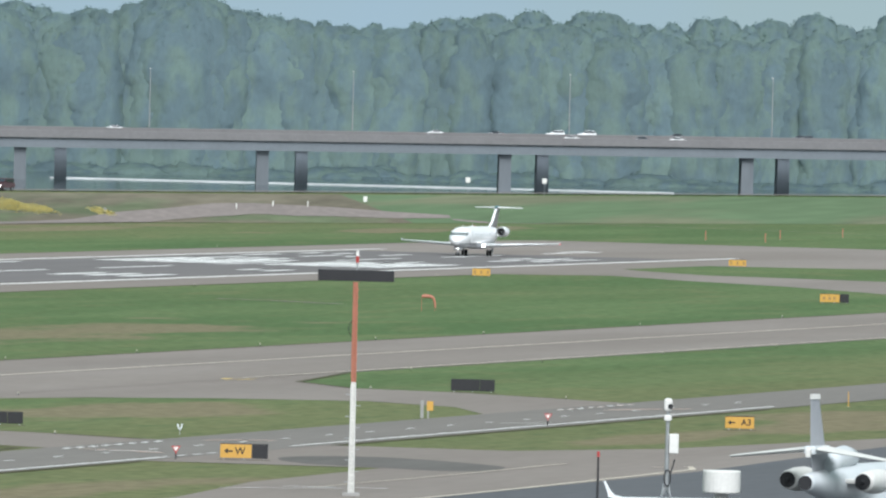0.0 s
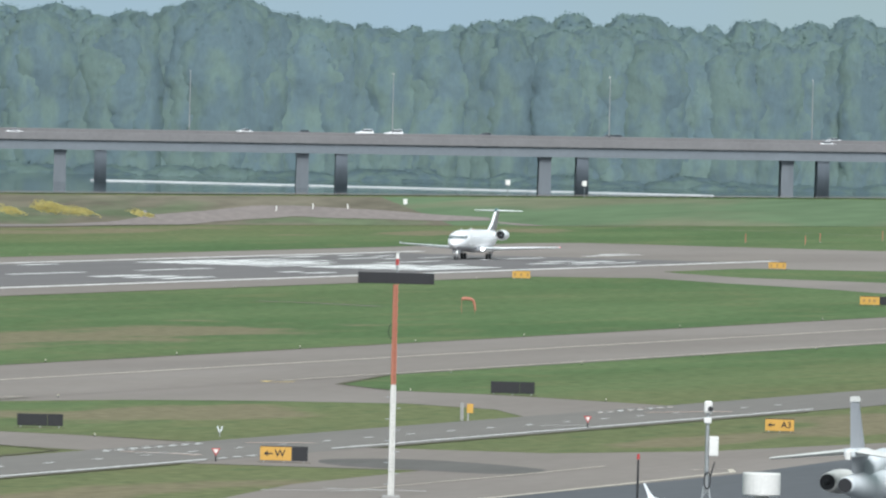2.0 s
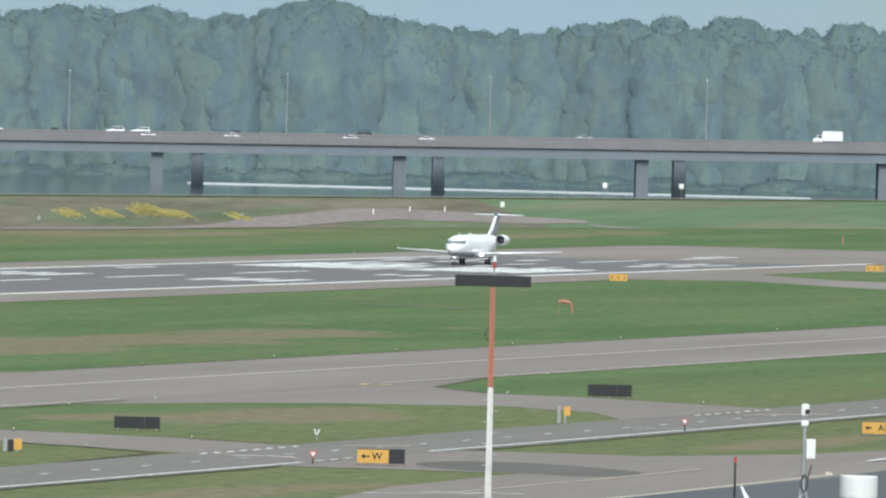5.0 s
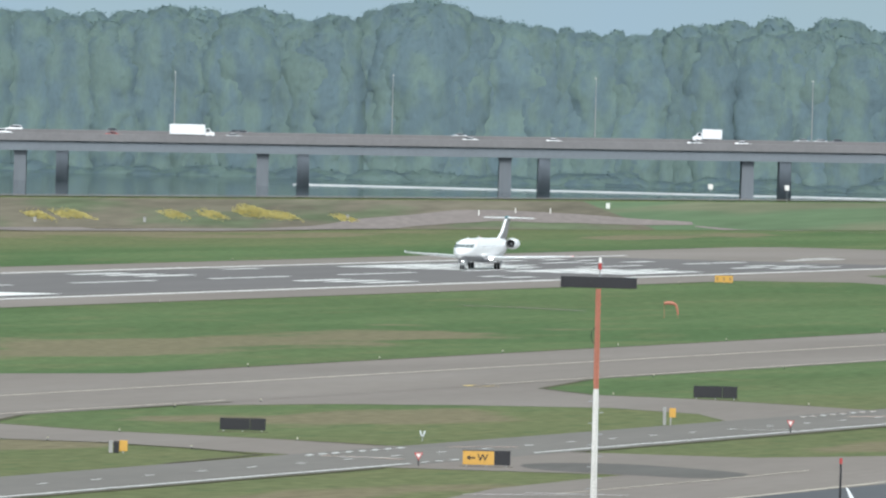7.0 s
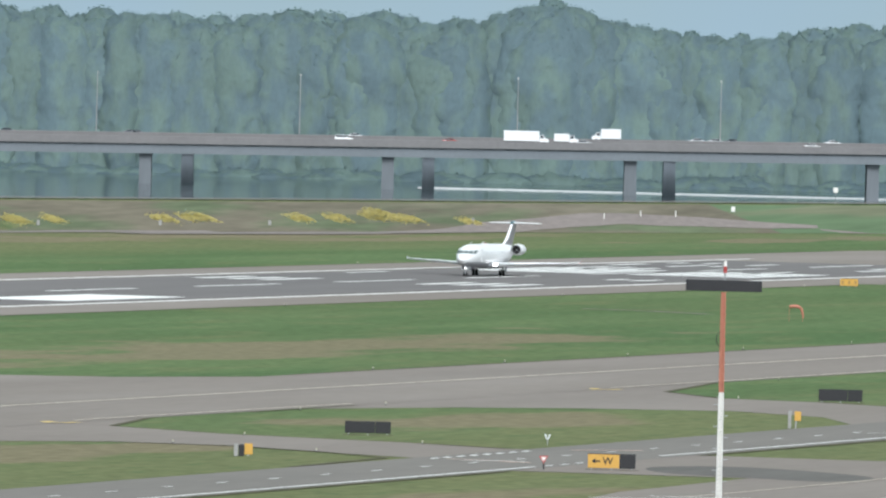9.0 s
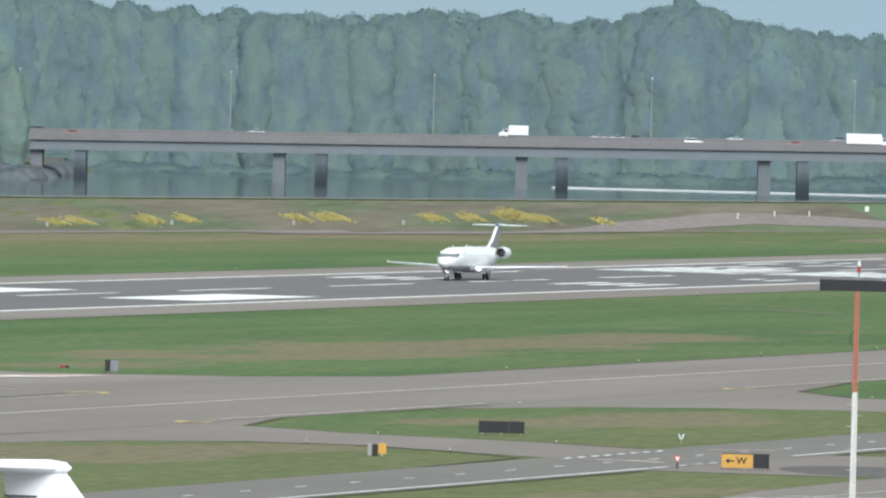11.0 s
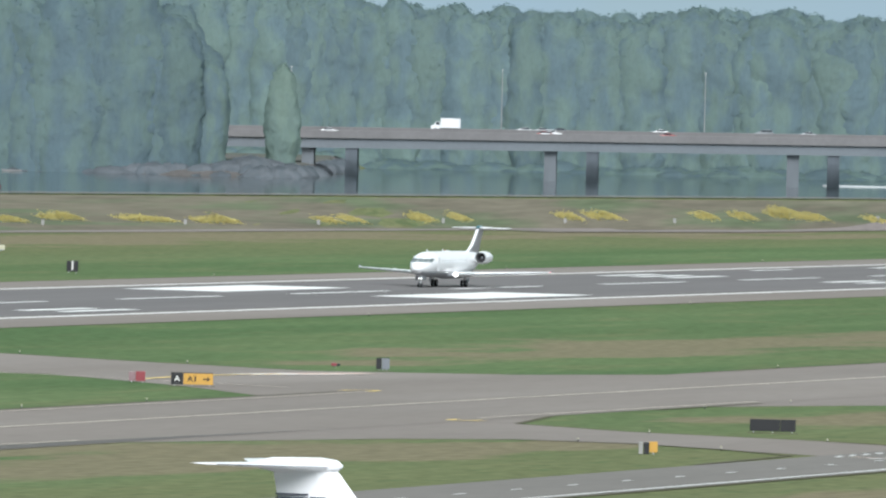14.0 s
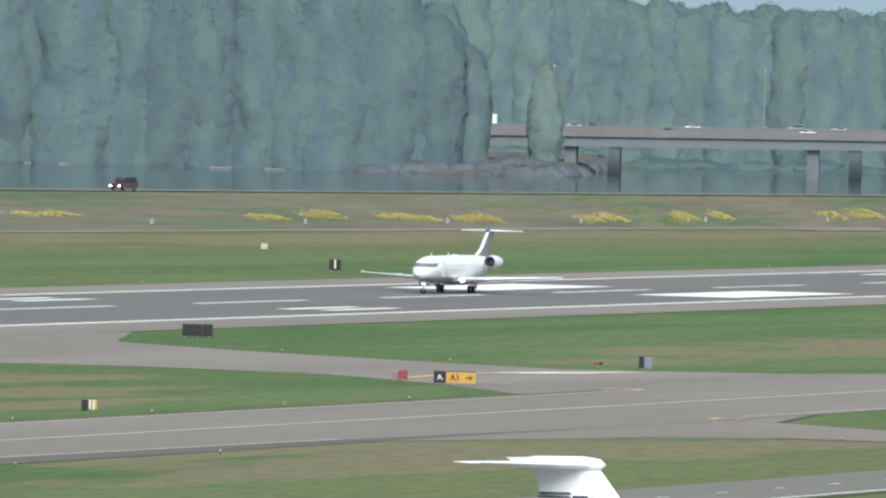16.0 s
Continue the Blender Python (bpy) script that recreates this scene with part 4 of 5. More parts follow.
def nacelle(parent, x0, x1, y, z, r, mat, lip=M_METAL, name="engine"):
    """Intake at x0 (front), exhaust at x1."""
    L = x0 - x1
    bm = bmesh.new()
    lathe(bm, ((x0 - 0.02, r * 0.86), (x0 - L * 0.06, r * 0.95), (x0 - L * 0.2, r), (x0 - L * 0.55, r * 0.98), (x0 - L * 0.85, r * 0.82), (x1, r * 0.68), (x1 + 0.05, r * 0.62), (x1 + L * 0.2, r * 0.6)), 28, "x", (0, y, z))
    eng = part(name, bm, mat, parent, smooth=True)
    bm = bmesh.new()
    lathe(bm, ((x0 - L * 0.07, r * 0.955), (x0 - L * 0.02, r * 0.9), (x0, r * 0.83), (x0 - L * 0.02, r * 0.77), (x0 - L * 0.25, r * 0.74)), 28, "x", (0, y, z))
    part("intake_lip", bm, lip, eng, smooth=True)
    bm = bmesh.new()
    rod(bm, (x0 - L * 0.24, y, z), (x0 - L * 0.28, y, z), r * 0.76, n=24)
    part("fan", bm, M_DARK, eng)
    bm = bmesh.new()
    rod(bm, (x0 - L * 0.24, y, z), (x0 - L * 0.14, y, z), r * 0.2, 0.02, n=12)
    part("spinner", bm, M_GREYPAINT_AND_SHADE, eng, smooth=True)
    bm = bmesh.new()
    rod(bm, (x1 + L * 0.1, y, z), (x1 - 0.25, y, z), r * 0.35, r * 0.12, n=14)
    part("exhaust_cone", bm, M_DARK, eng)
    return eng


M_PANE = paint("pale_cabin_glass", (0.6, 0.62, 0.63), 0.15)
M_TEAL = paint("dark_teal_paint", (0.07, 0.16, 0.18))
M_FIN = paint("pale_fin_paint", (0.25, 0.245, 0.25))


def airliner():
    """A fifty-seat twin jet. Origin on the ground between the main wheels, nose along +x."""
    ob = thing("airliner", pose(1970.8, 430, 0, 0, 0, 180), "white twin-engined regional jet airliner rolling on the runway", "airplane")
    C = 2.36
    body = ((13.6, -0.42, 0.05, 0.05), (13.4, -0.4, 0.34, 0.3), (12.9, -0.33, 0.66, 0.6), (12.2, -0.22, 0.94, 0.86), (11.2, -0.08, 1.18, 1.14), (10.0, 0, 1.31, 1.3), (8.5, 0, 1.345, 1.345), (-3.5, 0, 1.345, 1.345),
            (-5.5, 0.06, 1.28, 1.27), (-7.5, 0.22, 1.05, 1.05), (-9.3, 0.45, 0.72, 0.74), (-10.6, 0.62, 0.4, 0.42), (-11.3, 0.68, 0.14, 0.16))
    part("fuselage", loft(bmesh.new(), [oval(x, 0, C + dz, ry, rz, 32) for x, dz, ry, rz in body]), M_PAINT, ob, smooth=True)
    # painted-on belly shade: the lower part of the same sections, a little proud
    rows = []
    for x, dz, ry, rz in body[2:10]:
        arc = [radians(212 + 116 * k / 10) for k in range(11)]
        rows.append([(x, (ry + 0.012) * math.cos(a), C + dz + (rz + 0.012) * math.sin(a)) for a in arc] + [(x, (ry - 0.03) * math.cos(a), C + dz + (rz - 0.03) * math.sin(a)) for a in reversed(arc)])
    part("belly", loft(bmesh.new(), rows), M_GREYPAINT_AND_SHADE, ob, "belly greyed to stand in for its shade", smooth=True)
    # wing-to-body fairing
    part("belly_fairing", loft(bmesh.new(), [oval(x, 0, 1.25, ry, rz, 24) for x, ry, rz in ((4.6, 0.1, 0.05), (3.8, 1.0, 0.28), (2.0, 1.45, 0.42), (-1.5, 1.45, 0.42), (-3.6, 0.9, 0.25), (-4.6, 0.1, 0.05))]), M_GREYPAINT_AND_SHADE, ob, "grey belly fairing", smooth=True)
    for s in (-1, 1):
        w = wing_part("wing", [((3.2, s * 1.0, 1.28), 5.2, 0.62), ((1.75, s * 3.4, 1.4), 3.4, 0.4), ((-1.6, s * 10.2, 1.72), 1.35, 0.15), ((-1.85, s * 10.35, 1.75), 1.1, 0.11)], M_PAINT, ob)
        wing_part("winglet", [((-1.75, s * 10.3, 1.72), 1.15, 0.1), ((-2.15, s * 10.38, 1.88), 0.6, 0.06), ((-2.3, s * 10.4, 1.96), 0.35, 0.04)], M_GREYPAINT_AND_SHADE, w, "z")
        part("leading_edge", loft(bmesh.new(), [foil((3.24, s * 1.3, 1.3), 0.3, 0.32), foil((1.8, s * 3.4, 1.4), 0.26, 0.24), foil((-1.56, s * 10.2, 1.72), 0.14, 0.1)]), M_METAL, w, "bare metal leading edge")
        for y in (2.6, 4.6, 6.6):
            x = 0.2 - 0.42 * (y - 2.6)
            part("flap_fairing", loft(bmesh.new(), [oval(xx, s * y, 1.22 + 0.07 * (y - 2), r, r * 1.2, 10) for xx, r in ((x, 0.03), (x - 0.7, 0.14), (x - 1.5, 0.13), (x - 2.3, 0.02))]), M_PAINT, w, smooth=True)
        part("flap", loft(bmesh.new(), [foil((-1.75 + 0.15, s * 1.5, 1.12), 1.0, 0.12), foil((-2.2, s * 6.8, 1.55), 0.6, 0.08)]), M_GREYPAINT_AND_SHADE, w)
        part("landing_light", rod(bmesh.new(), (3.0, s * 1.55, 1.3), (3.3, s * 1.55, 1.3), 0.2, n=12), M_LAMP, w, "lit landing light")
        nacelle(ob, -4.8, -8.2, s * 2.0, 3.03, 0.68, M_PAINT)
        part("pylon", box(bmesh.new(), -8.0, -5.9, min(s * 1.0, s * 1.5), max(s * 1.0, s * 1.5), 2.92, 3.14, 0.05), M_PAINT, ob)
        wing_part("tailplane", [((-10.9, s * 0.12, 6.08), 2.1, 0.2), ((-12.15, s * 3.08, 6.06), 1.05, 0.1)], M_PAINT, ob)
    fin = wing_part("fin", [((-6.4, 0, 3.45), 5.0, 0.3), ((-8.6, 0, 4.3), 3.4, 0.3), ((-11.1, 0, 6.15), 2.3, 0.24)], M_FIN, ob, "z", "pale swept fin with a darker rudder")
    wing_part("fin_leading_edge", [((-6.35, 0, 3.45), 0.5, 0.32), ((-8.55, 0, 4.3), 0.45, 0.32), ((-11.05, 0, 6.15), 0.35, 0.26)], M_PAINT, fin, "z", "white leading edge")
    wing_part("rudder", [((-10.0, 0, 3.9), 1.6, 0.2), ((-10.75, 0, 4.6), 1.45, 0.2), ((-12.2, 0, 6.0), 1.15, 0.16)], M_FIN, fin, "z", "grey rudder")
    part("tail_bullet", loft(bmesh.new(), [oval(x, 0, 6.12, r, r, 14) for x, r in ((-10.4, 0.03), (-10.9, 0.2), (-12.0, 0.22), (-13.2, 0.05))]), M_TEAL, fin, smooth=True)
    # cockpit windows: panes bent to the nose
    def section(x):
        for (xa, za, ya, ra), (xb, zb, yb, rb) in zip(body, body[1:]):
            if xb <= x <= xa:
                k = (xa - x) / (xa - xb)
                return C + za + (zb - za) * k, ya + (yb - ya) * k, ra + (rb - ra) * k
        return C, 1.345, 1.345

    def nose_x(y, z):
        x = 13.55
        while x > 9:
            cz, ry, rz = section(x)
            if (y / ry) ** 2 + ((z - cz) / rz) ** 2 <= 1:
                return x
            x -= 0.02
        return x

    for y0, y1 in ((0.015, 0.5), (0.52, 0.9), (0.92, 1.14)):
        for s in (-1, 1):
            bm = bmesh.new()
            grid = []
            for j in range(4):
                z = 2.62 + 0.38 * j / 3
                grid.append([])
                for i in range(4):
                    y = y0 + (y1 - y0) * i / 3
                    out = 1.0 + 0.015
                    grid[-1].append(bm.verts.new((nose_x(y, z) + 0.03, s * y * out, z + 0.01)))
            for a, b in zip(grid, grid[1:]):
                for i in range(3):
                    bm.faces.new((a[i], a[i + 1], b[i + 1], b[i]))
            part("cockpit_window", bm, M_SCREEN, ob)
    # cabin windows and door
    for s in (-1, 1):
        for k in range(13):
            x = 7.6 - 0.8 * k
            part("cabin_window", box(bmesh.new(), x - 0.12, x + 0.12, s * 1.30 - 0.02, s * 1.30 + 0.025, 2.62, 2.84, 0.04), M_PANE, ob)
        part("door", box(bmesh.new(), 8.6, 9.4, s * 1.29 - 0.03, s * 1.29 + 0.03, 1.7, 3.2, 0.02), M_PAINT, ob)
    # landing gear
    for s in (-1, 1):
        leg = part("main_gear_leg", rod(bmesh.new(), (0, s * 1.6, 0.35), (0.1, s * 1.75, 1.3), 0.09, 0.11, 10), M_METAL, ob)
        for d in (-0.2, 0.2):
            gear_wheel(0, s * 1.6 + d, 0.37, 0.24, leg)
        part("gear_door", box(bmesh.new(), -0.45, 0.4, s * 2.02 - 0.02, s * 2.02 + 0.02, 0.5, 1.25, 0.01), M_GREYPAINT_AND_SHADE, leg)
    leg = part("nose_gear_leg", rod(bmesh.new(), (11.4, 0, 0.25), (11.3, 0, 1.4), 0.06, 0.08, 10), M_METAL, ob)
    for d in (-0.16, 0.16):
        gear_wheel(11.4, d, 0.23, 0.16, leg)
    for s in (-1, 1):
        part("gear_door", box(bmesh.new(), 10.4, 12.0, s * 0.36 - 0.015, s * 0.36 + 0.015, 0.75, 1.22, 0.01), M_GREYPAINT_AND_SHADE, leg)
        part("taxi_light", rod(bmesh.new(), (11.45, s * 0.12, 0.95), (11.56, s * 0.12, 0.95), 0.045, n=10), M_LAMP, leg, "lit taxi light")
    for x in (9.2, 3.2):
        part("antenna", loft(bmesh.new(), [foil((x, 0, 3.66), 0.4, 0.05, "z"), foil((x - 0.15, 0, 3.98), 0.2, 0.03, "z")]), M_PAINT, ob)
    part("beacon", rod(bmesh.new(), (2.0, 0, 3.68), (2.0, 0, 3.83), 0.07, 0.04, 10), M_RED, ob)
    part("nav_light", rod(bmesh.new(), (-1.6, 10.42, 1.74), (-1.95, 10.42, 1.74), 0.04, n=8), M_NAV_RED, ob)
    return ob




airplane = airliner()
M_SLATE = paint("slate_grey_paint", (0.2, 0.21, 0.23))
M_STRIPE = paint("dark_stripe", (0.05, 0.055, 0.08))
M_MAROON = paint("maroon_stripe", (0.26, 0.06, 0.07))
M_MAUVE = paint("faded_red_grey", (0.26, 0.17, 0.18))
M_PALE = material("pale_blue_grey_paint", (0.6, 0.63, 0.64), 0.4, spread=0.05, scale=0.4, fine=3.0)


def jet_base(label, m, length, r, paint_mat, clear=1.0, windows=6, prof=None):
    ob = thing("business_jet", m, label, "airplane", "parked business jets")
    n = length * 0.5
    prof = prof or ((n, 0.02, -0.35), (n - 0.5, 0.35, -0.3), (n - 1.6, 0.72, -0.15), (n - 3.2, 0.97, 0), (n - 4.4, 1.0, 0), (-n * 0.35, 1.0, 0), (-n * 0.62, 0.8, 0.12), (-n * 0.85, 0.45, 0.3), (-n, 0.12, 0.42))
    part("fuselage", loft(bmesh.new(), [oval(x, 0, clear + r + dz * r, k * r, k * r, 28) for x, k, dz in prof]), paint_mat, ob, smooth=True)
    for s in (-1, 1):
        leg = part("main_gear_leg", rod(bmesh.new(), (-0.8, s * 1.5, 0.3), (-0.7, s * 1.5, clear + 0.25), 0.08, 0.1, 8), M_METAL, ob)
        gear_wheel(-0.8, s * 1.5, 0.34, 0.3, leg)
    leg = part("nose_gear_leg", rod(bmesh.new(), (n - 2.6, 0, 0.25), (n - 2.6, 0, clear + 0.2), 0.06, 0.08, 8), M_METAL, ob)
    gear_wheel(n - 2.6, 0, 0.25, 0.2, leg)
    for s in (-1, 1):
        part("windscreen", box(bmesh.new(), n - 2.5, n - 1.8, min(s * 0.06, s * r * 0.62), max(s * 0.06, s * r * 0.62), clear + r * 1.45, clear + r * 1.62, 0.03), M_GLASS, ob)
        for k in range(windows):
            x = n - 5.2 - 1.05 * k
            part("cabin_window", box(bmesh.new(), x - 0.2, x + 0.2, s * r * 0.95 - 0.02, s * r * 0.95 + 0.03, clear + r * 1.12, clear + r * 1.42, 0.05), M_GLASS, ob)
    return ob


def trijet():
    """A large three-engined business jet seen from behind, its tail cone open at the middle engine's exhaust."""
    turn = -6.0
    tail = Matrix.Rotation(radians(turn), 3, "Z") @ Vector((-10.2, 0, 0))
    prof = ((11.5, 0.02, -0.35), (11.0, 0.35, -0.3), (9.9, 0.72, -0.15), (8.3, 0.97, 0), (7.1, 1.0, 0), (-3.5, 1.0, 0), (-6.5, 0.86, 0.1), (-9.0, 0.58, 0.22), (-11.3, 0.36, 0.28), (-11.5, 0.33, 0.28))
    ob = jet_base("white three-engined business jet with dark stripes and grey fin", pose(826.3 - tail.x, 161.7 - tail.y, 0, 0, 0, turn), 23.0, 1.25, M_PALE, 1.3, windows=0, prof=prof)
    part("middle_exhaust", rod(bmesh.new(), (-11.3, 0, 2.9), (-11.56, 0, 2.9), 0.4, 0.39, 20), M_DARK, ob, "dark open exhaust")
    fin = wing_part("fin", [((-6.2, 0, 3.5), 4.0, 0.36), ((-8.2, 0, 4.7), 2.5, 0.32), ((-9.5, 0, 7.35), 1.4, 0.26)], M_GREYPAINT_AND_SHADE, ob, "z", "grey fin with a white tip")
    part("fin_cap", loft(bmesh.new(), [foil((-9.35, 0, 7.35), 1.65, 0.4, "z"), foil((-9.45, 0, 7.62), 1.5, 0.28, "z")]), M_WHITE, fin)
    part("tail_light", box(bmesh.new(), -11.2, -10.9, -0.14, 0.14, 4.25, 4.7, 0.05), M_WHITE, fin)
    part("middle_intake", loft(bmesh.new(), [oval(x, 0, z, r, r, 18) for x, z, r in ((-3.4, 4.15, 0.5), (-4.6, 4.2, 0.6), (-6.6, 4.05, 0.6), (-8.6, 3.6, 0.5))]), M_PALE, fin, smooth=True)
    part("tailplane_hub", box(bmesh.new(), -10.9, -8.0, -0.34, 0.34, 4.4, 4.86, 0.14), M_PALE, ob)
    for s in (-1, 1):
        wing_part("tailplane", [((-8.2, s * 0.2, 4.7), 2.7, 0.34), ((-10.2, s * 4.35, 4.2), 1.1, 0.13)], M_WHITE, ob)
        w = wing_part("wing", [((3.6, s * 0.9, 1.35), 6.2, 0.6), ((-2.6, s * 12.9, 1.5), 1.7, 0.18), ((-2.9, s * 13.3, 1.62), 1.4, 0.14)], M_PAINT, ob)
        wing_part("winglet", [((-2.9, s * 13.3, 1.6), 1.3, 0.09), ((-3.4, s * 13.42, 1.9), 0.7, 0.06), ((-3.9, s * 13.6, 2.45), 0.35, 0.04)], M_PAINT, w, "z")
        eng = nacelle(ob, -4.3, -7.9, s * 2.1, 2.95, 0.66, M_WHITE, M_WHITE)
        part("nozzle", rod(bmesh.new(), (-7.4, s * 2.1, 2.95), (-7.93, s * 2.1, 2.95), 0.43, 0.43, 20), M_DARK, eng, "dark exhaust nozzle")
        part("engine_pylon", box(bmesh.new(), -7.2, -5.0, min(s * 0.8, s * 1.6), max(s * 0.8, s * 1.6), 2.82, 3.06, 0.06), M_WHITE, ob)
        for z, y, hi in ((3.28, 1.02, 0.15), (2.95, 1.2, 0.08)):
            part("stripe", box(bmesh.new(), -3.4, 8.0, min(s * (y - 0.06), s * (y + 0.05)), max(s * (y - 0.06), s * (y + 0.05)), z, z + hi), M_STRIPE, ob, "dark painted stripe")
    return ob


def t_tail_jet():
    m = pose(673.4, 179.8, -0.2, 0, 0, -88.4)
    ob = jet_base("white business jet with a T-tail and thin dark stripes", m, 20.0, 1.2, M_PAINT)
    fin = wing_part("fin", [((-5.25, 0, 3.1), 5.4, 0.45), ((-6.95, 0, 4.9), 3.75, 0.42), ((-8.1, 0, 6.4), 2.9, 0.4)], M_PAINT, ob, "z")
    part("tail_bullet", loft(bmesh.new(), [oval(x, 0, 6.52, ry, rz, 16) for x, ry, rz in ((-7.8, 0.05, 0.05), (-8.05, 0.28, 0.26), (-8.8, 0.38, 0.36), (-11.0, 0.34, 0.32), (-12.2, 0.06, 0.06))]), M_PAINT, fin, smooth=True)
    for s in (-1, 1):
        wing_part("tailplane", [((-8.2, s * 0.15, 6.5), 3.8, 0.4), ((-12.25, s * 4.7, 6.6), 1.3, 0.1)], M_PAINT, ob)
        nacelle(ob, -3.2, -7.2, s * 2.1, 2.9, 0.7, M_PAINT)
        part("pylon", box(bmesh.new(), -6.4, -4.0, min(s * 1.0, s * 1.5), max(s * 1.0, s * 1.5), 2.78, 3.02, 0.05), M_PAINT, ob)
        wing_part("wing", [((2.4, s * 1.0, 1.3), 4.8, 0.5), ((-2.8, s * 9.6, 1.8), 1.6, 0.16)], M_PAINT, ob)
        for z0, z1, x0, x1, mt in ((5.2, 5.27, -10.8, -9.3, M_STRIPE), (5.03, 5.1, -10.8, -9.3, M_STRIPE), (5.0, 5.13, -9.2, -8.5, M_STRIPE), (4.9, 5.06, -8.4, -7.3, M_MAROON)):
            part("stripe", box(bmesh.new(), x0, x1, min(s * 0.02, s * 0.235), max(s * 0.02, s * 0.235), z0, z1), mt, fin, "dark painted stripe")
    return ob


trijet()
t_tail_jet()


# ---- mast with dark baffle panel ----
def baffle_mast():
    ob = thing("approach_mast", pose(876, 198.1, 0, 0, 0, -77.5), "orange and white mast with long dark panel and lamp", "mast")
    for z0, z1, mt in ((0.1, 6.47, M_WHITE), (6.47, 12.15, M_ORANGE)):
        bm = bmesh.new()
        for sx, sy in ((-1, -1), (1, -1), (1, 1), (-1, 1)):
            rod(bm, (sx * (0.135 - 0.005 * z0), sy * 0.15, z0), (sx * (0.135 - 0.005 * z1), sy * 0.13, z1), 0.045, n=8)
        z = z0 + 0.3
        while z < z1 - 0.3:
            rod(bm, (-0.14, -0.13, z), (0.14, -0.13, z + 0.45), 0.03, n=6)
            rod(bm, (0.14, 0.13, z), (-0.14, 0.13, z + 0.45), 0.03, n=6)
            rod(bm, (-0.14, -0.13, z), (-0.14, 0.13, z + 0.45), 0.03, n=6)
            z += 0.45
        box(bm, -0.06, 0.06, -0.05, 0.05, z0, z1)
        part("lattice_section", bm, mt, ob, "white section" if mt == M_WHITE else "orange section")
    part("footing", box(bmesh.new(), -0.5, 0.5, -0.5, 0.5, 0, 0.2, 0.04), M_CONCRETE, ob)
    panel = part("baffle_panel", box(bmesh.new(), -2.16, 2.16, -0.12, 0.05, 12.2, 12.84, 0.03), M_BLACK, ob, "long dark panel")
    for k in range(9):
        part("panel_rib", box(bmesh.new(), -2.0 + 0.5 * k - 0.02, -2.0 + 0.5 * k + 0.02, -0.15, -0.12, 12.22, 12.82), M_BLACK, panel)
    part("lamp_post", rod(bmesh.new(), (0.05, 0, 12.84), (0.05, 0, 13.25), 0.05, n=8), M_STEEL, ob)
    part("lamp_collar", rod(bmesh.new(), (0.05, 0, 13.25), (0.05, 0, 13.62), 0.1, n=12), M_RED, ob, "red lamp collar")
    part("lamp_globe", rod(bmesh.new(), (0.05, 0, 13.62), (0.05, 0, 13.95), 0.11, 0.07, n=12), M_WHITE, ob, "white lamp globe")
    for k in range(9):
        s = 1 if k % 2 else -1
        part("step_bolt", rod(bmesh.new(), (0.1 * s, -0.15, 0.8 + 0.62 * k), (0.42 * s, -0.15, 0.8 + 0.62 * k), 0.025, n=6), M_STEEL, ob)
    bm = bmesh.new()
    for a in range(10):
        p, q = radians(90 + 18 * a), radians(90 + 18 * (a + 1))
        rod(bm, (-0.13 + 0.22 * math.cos(p), -0.2, 9.5 + 0.42 * math.sin(p)), (-0.13 + 0.22 * math.cos(q), -0.2, 9.5 + 0.42 * math.sin(q)), 0.02, n=6)
    part("cable_loop", bm, M_DARK, ob)
    return ob


baffle_mast()


def camera_mast():
    ob = thing("camera_mast", pose(789.1, 162, 0, 0, 0, -78.4), "slim grey lattice mast with a white camera head and cabinet", "mast")
    bm = bmesh.new()
    for s in (-1, 1):
        for d in (-1, 1):
            rod(bm, (s * 0.6, d * 0.5, 0), (s * 0.12, d * 0.1, 3.6), 0.045, n=6)
    for k in range(6):
        z = 0.3 + 0.55 * k
        w = 0.6 - 0.48 * z / 3.6
        rod(bm, (-w, -w * 0.8, z), (w, -w * 0.8, z + 0.5), 0.03, n=5)
        rod(bm, (w, w * 0.8, z), (-w, w * 0.8, z + 0.5), 0.03, n=5)
    part("lattice_base", bm, M_STEEL, ob)
    part("pole", rod(bmesh.new(), (0, 0, 3.3), (0, 0, 7.35), 0.11, 0.09, 12), M_STEEL, ob)
    part("collar", box(bmesh.new(), -0.19, 0.19, -0.19, 0.19, 6.8, 7.1, 0.06), M_WHITE, ob)
    head = part("camera_head", box(bmesh.new(), -0.2, 0.22, -0.2, 0.2, 7.3, 7.95, 0.12), M_WHITE, ob)
    part("camera_lens", rod(bmesh.new(), (0.12, -0.25, 7.55), (0.12, -0.15, 7.55), 0.13, n=14), M_DARK, head)
    part("cabinet", box(bmesh.new(), 0.1, 0.58, -0.25, 0.1, 5.15, 6.15, 0.05), M_WHITE, ob, "white cabinet")
    bm = bmesh.new()
    for a in range(14):
        p, q = 2 * math.pi * a / 14, 2 * math.pi * (a + 1) / 14
        rod(bm, (0.05 + 0.16 * math.cos(p), -0.2, 3.9 + 0.42 * math.sin(p)), (0.05 + 0.16 * math.cos(q), -0.2, 3.9 + 0.42 * math.sin(q)), 0.035, n=6)
    rod(bm, (0.4, -0.1, 4.85), (0.2, -0.2, 4.1), 0.035, n=6)
    part("cable_loop", bm, M_DARK, ob)
    return ob


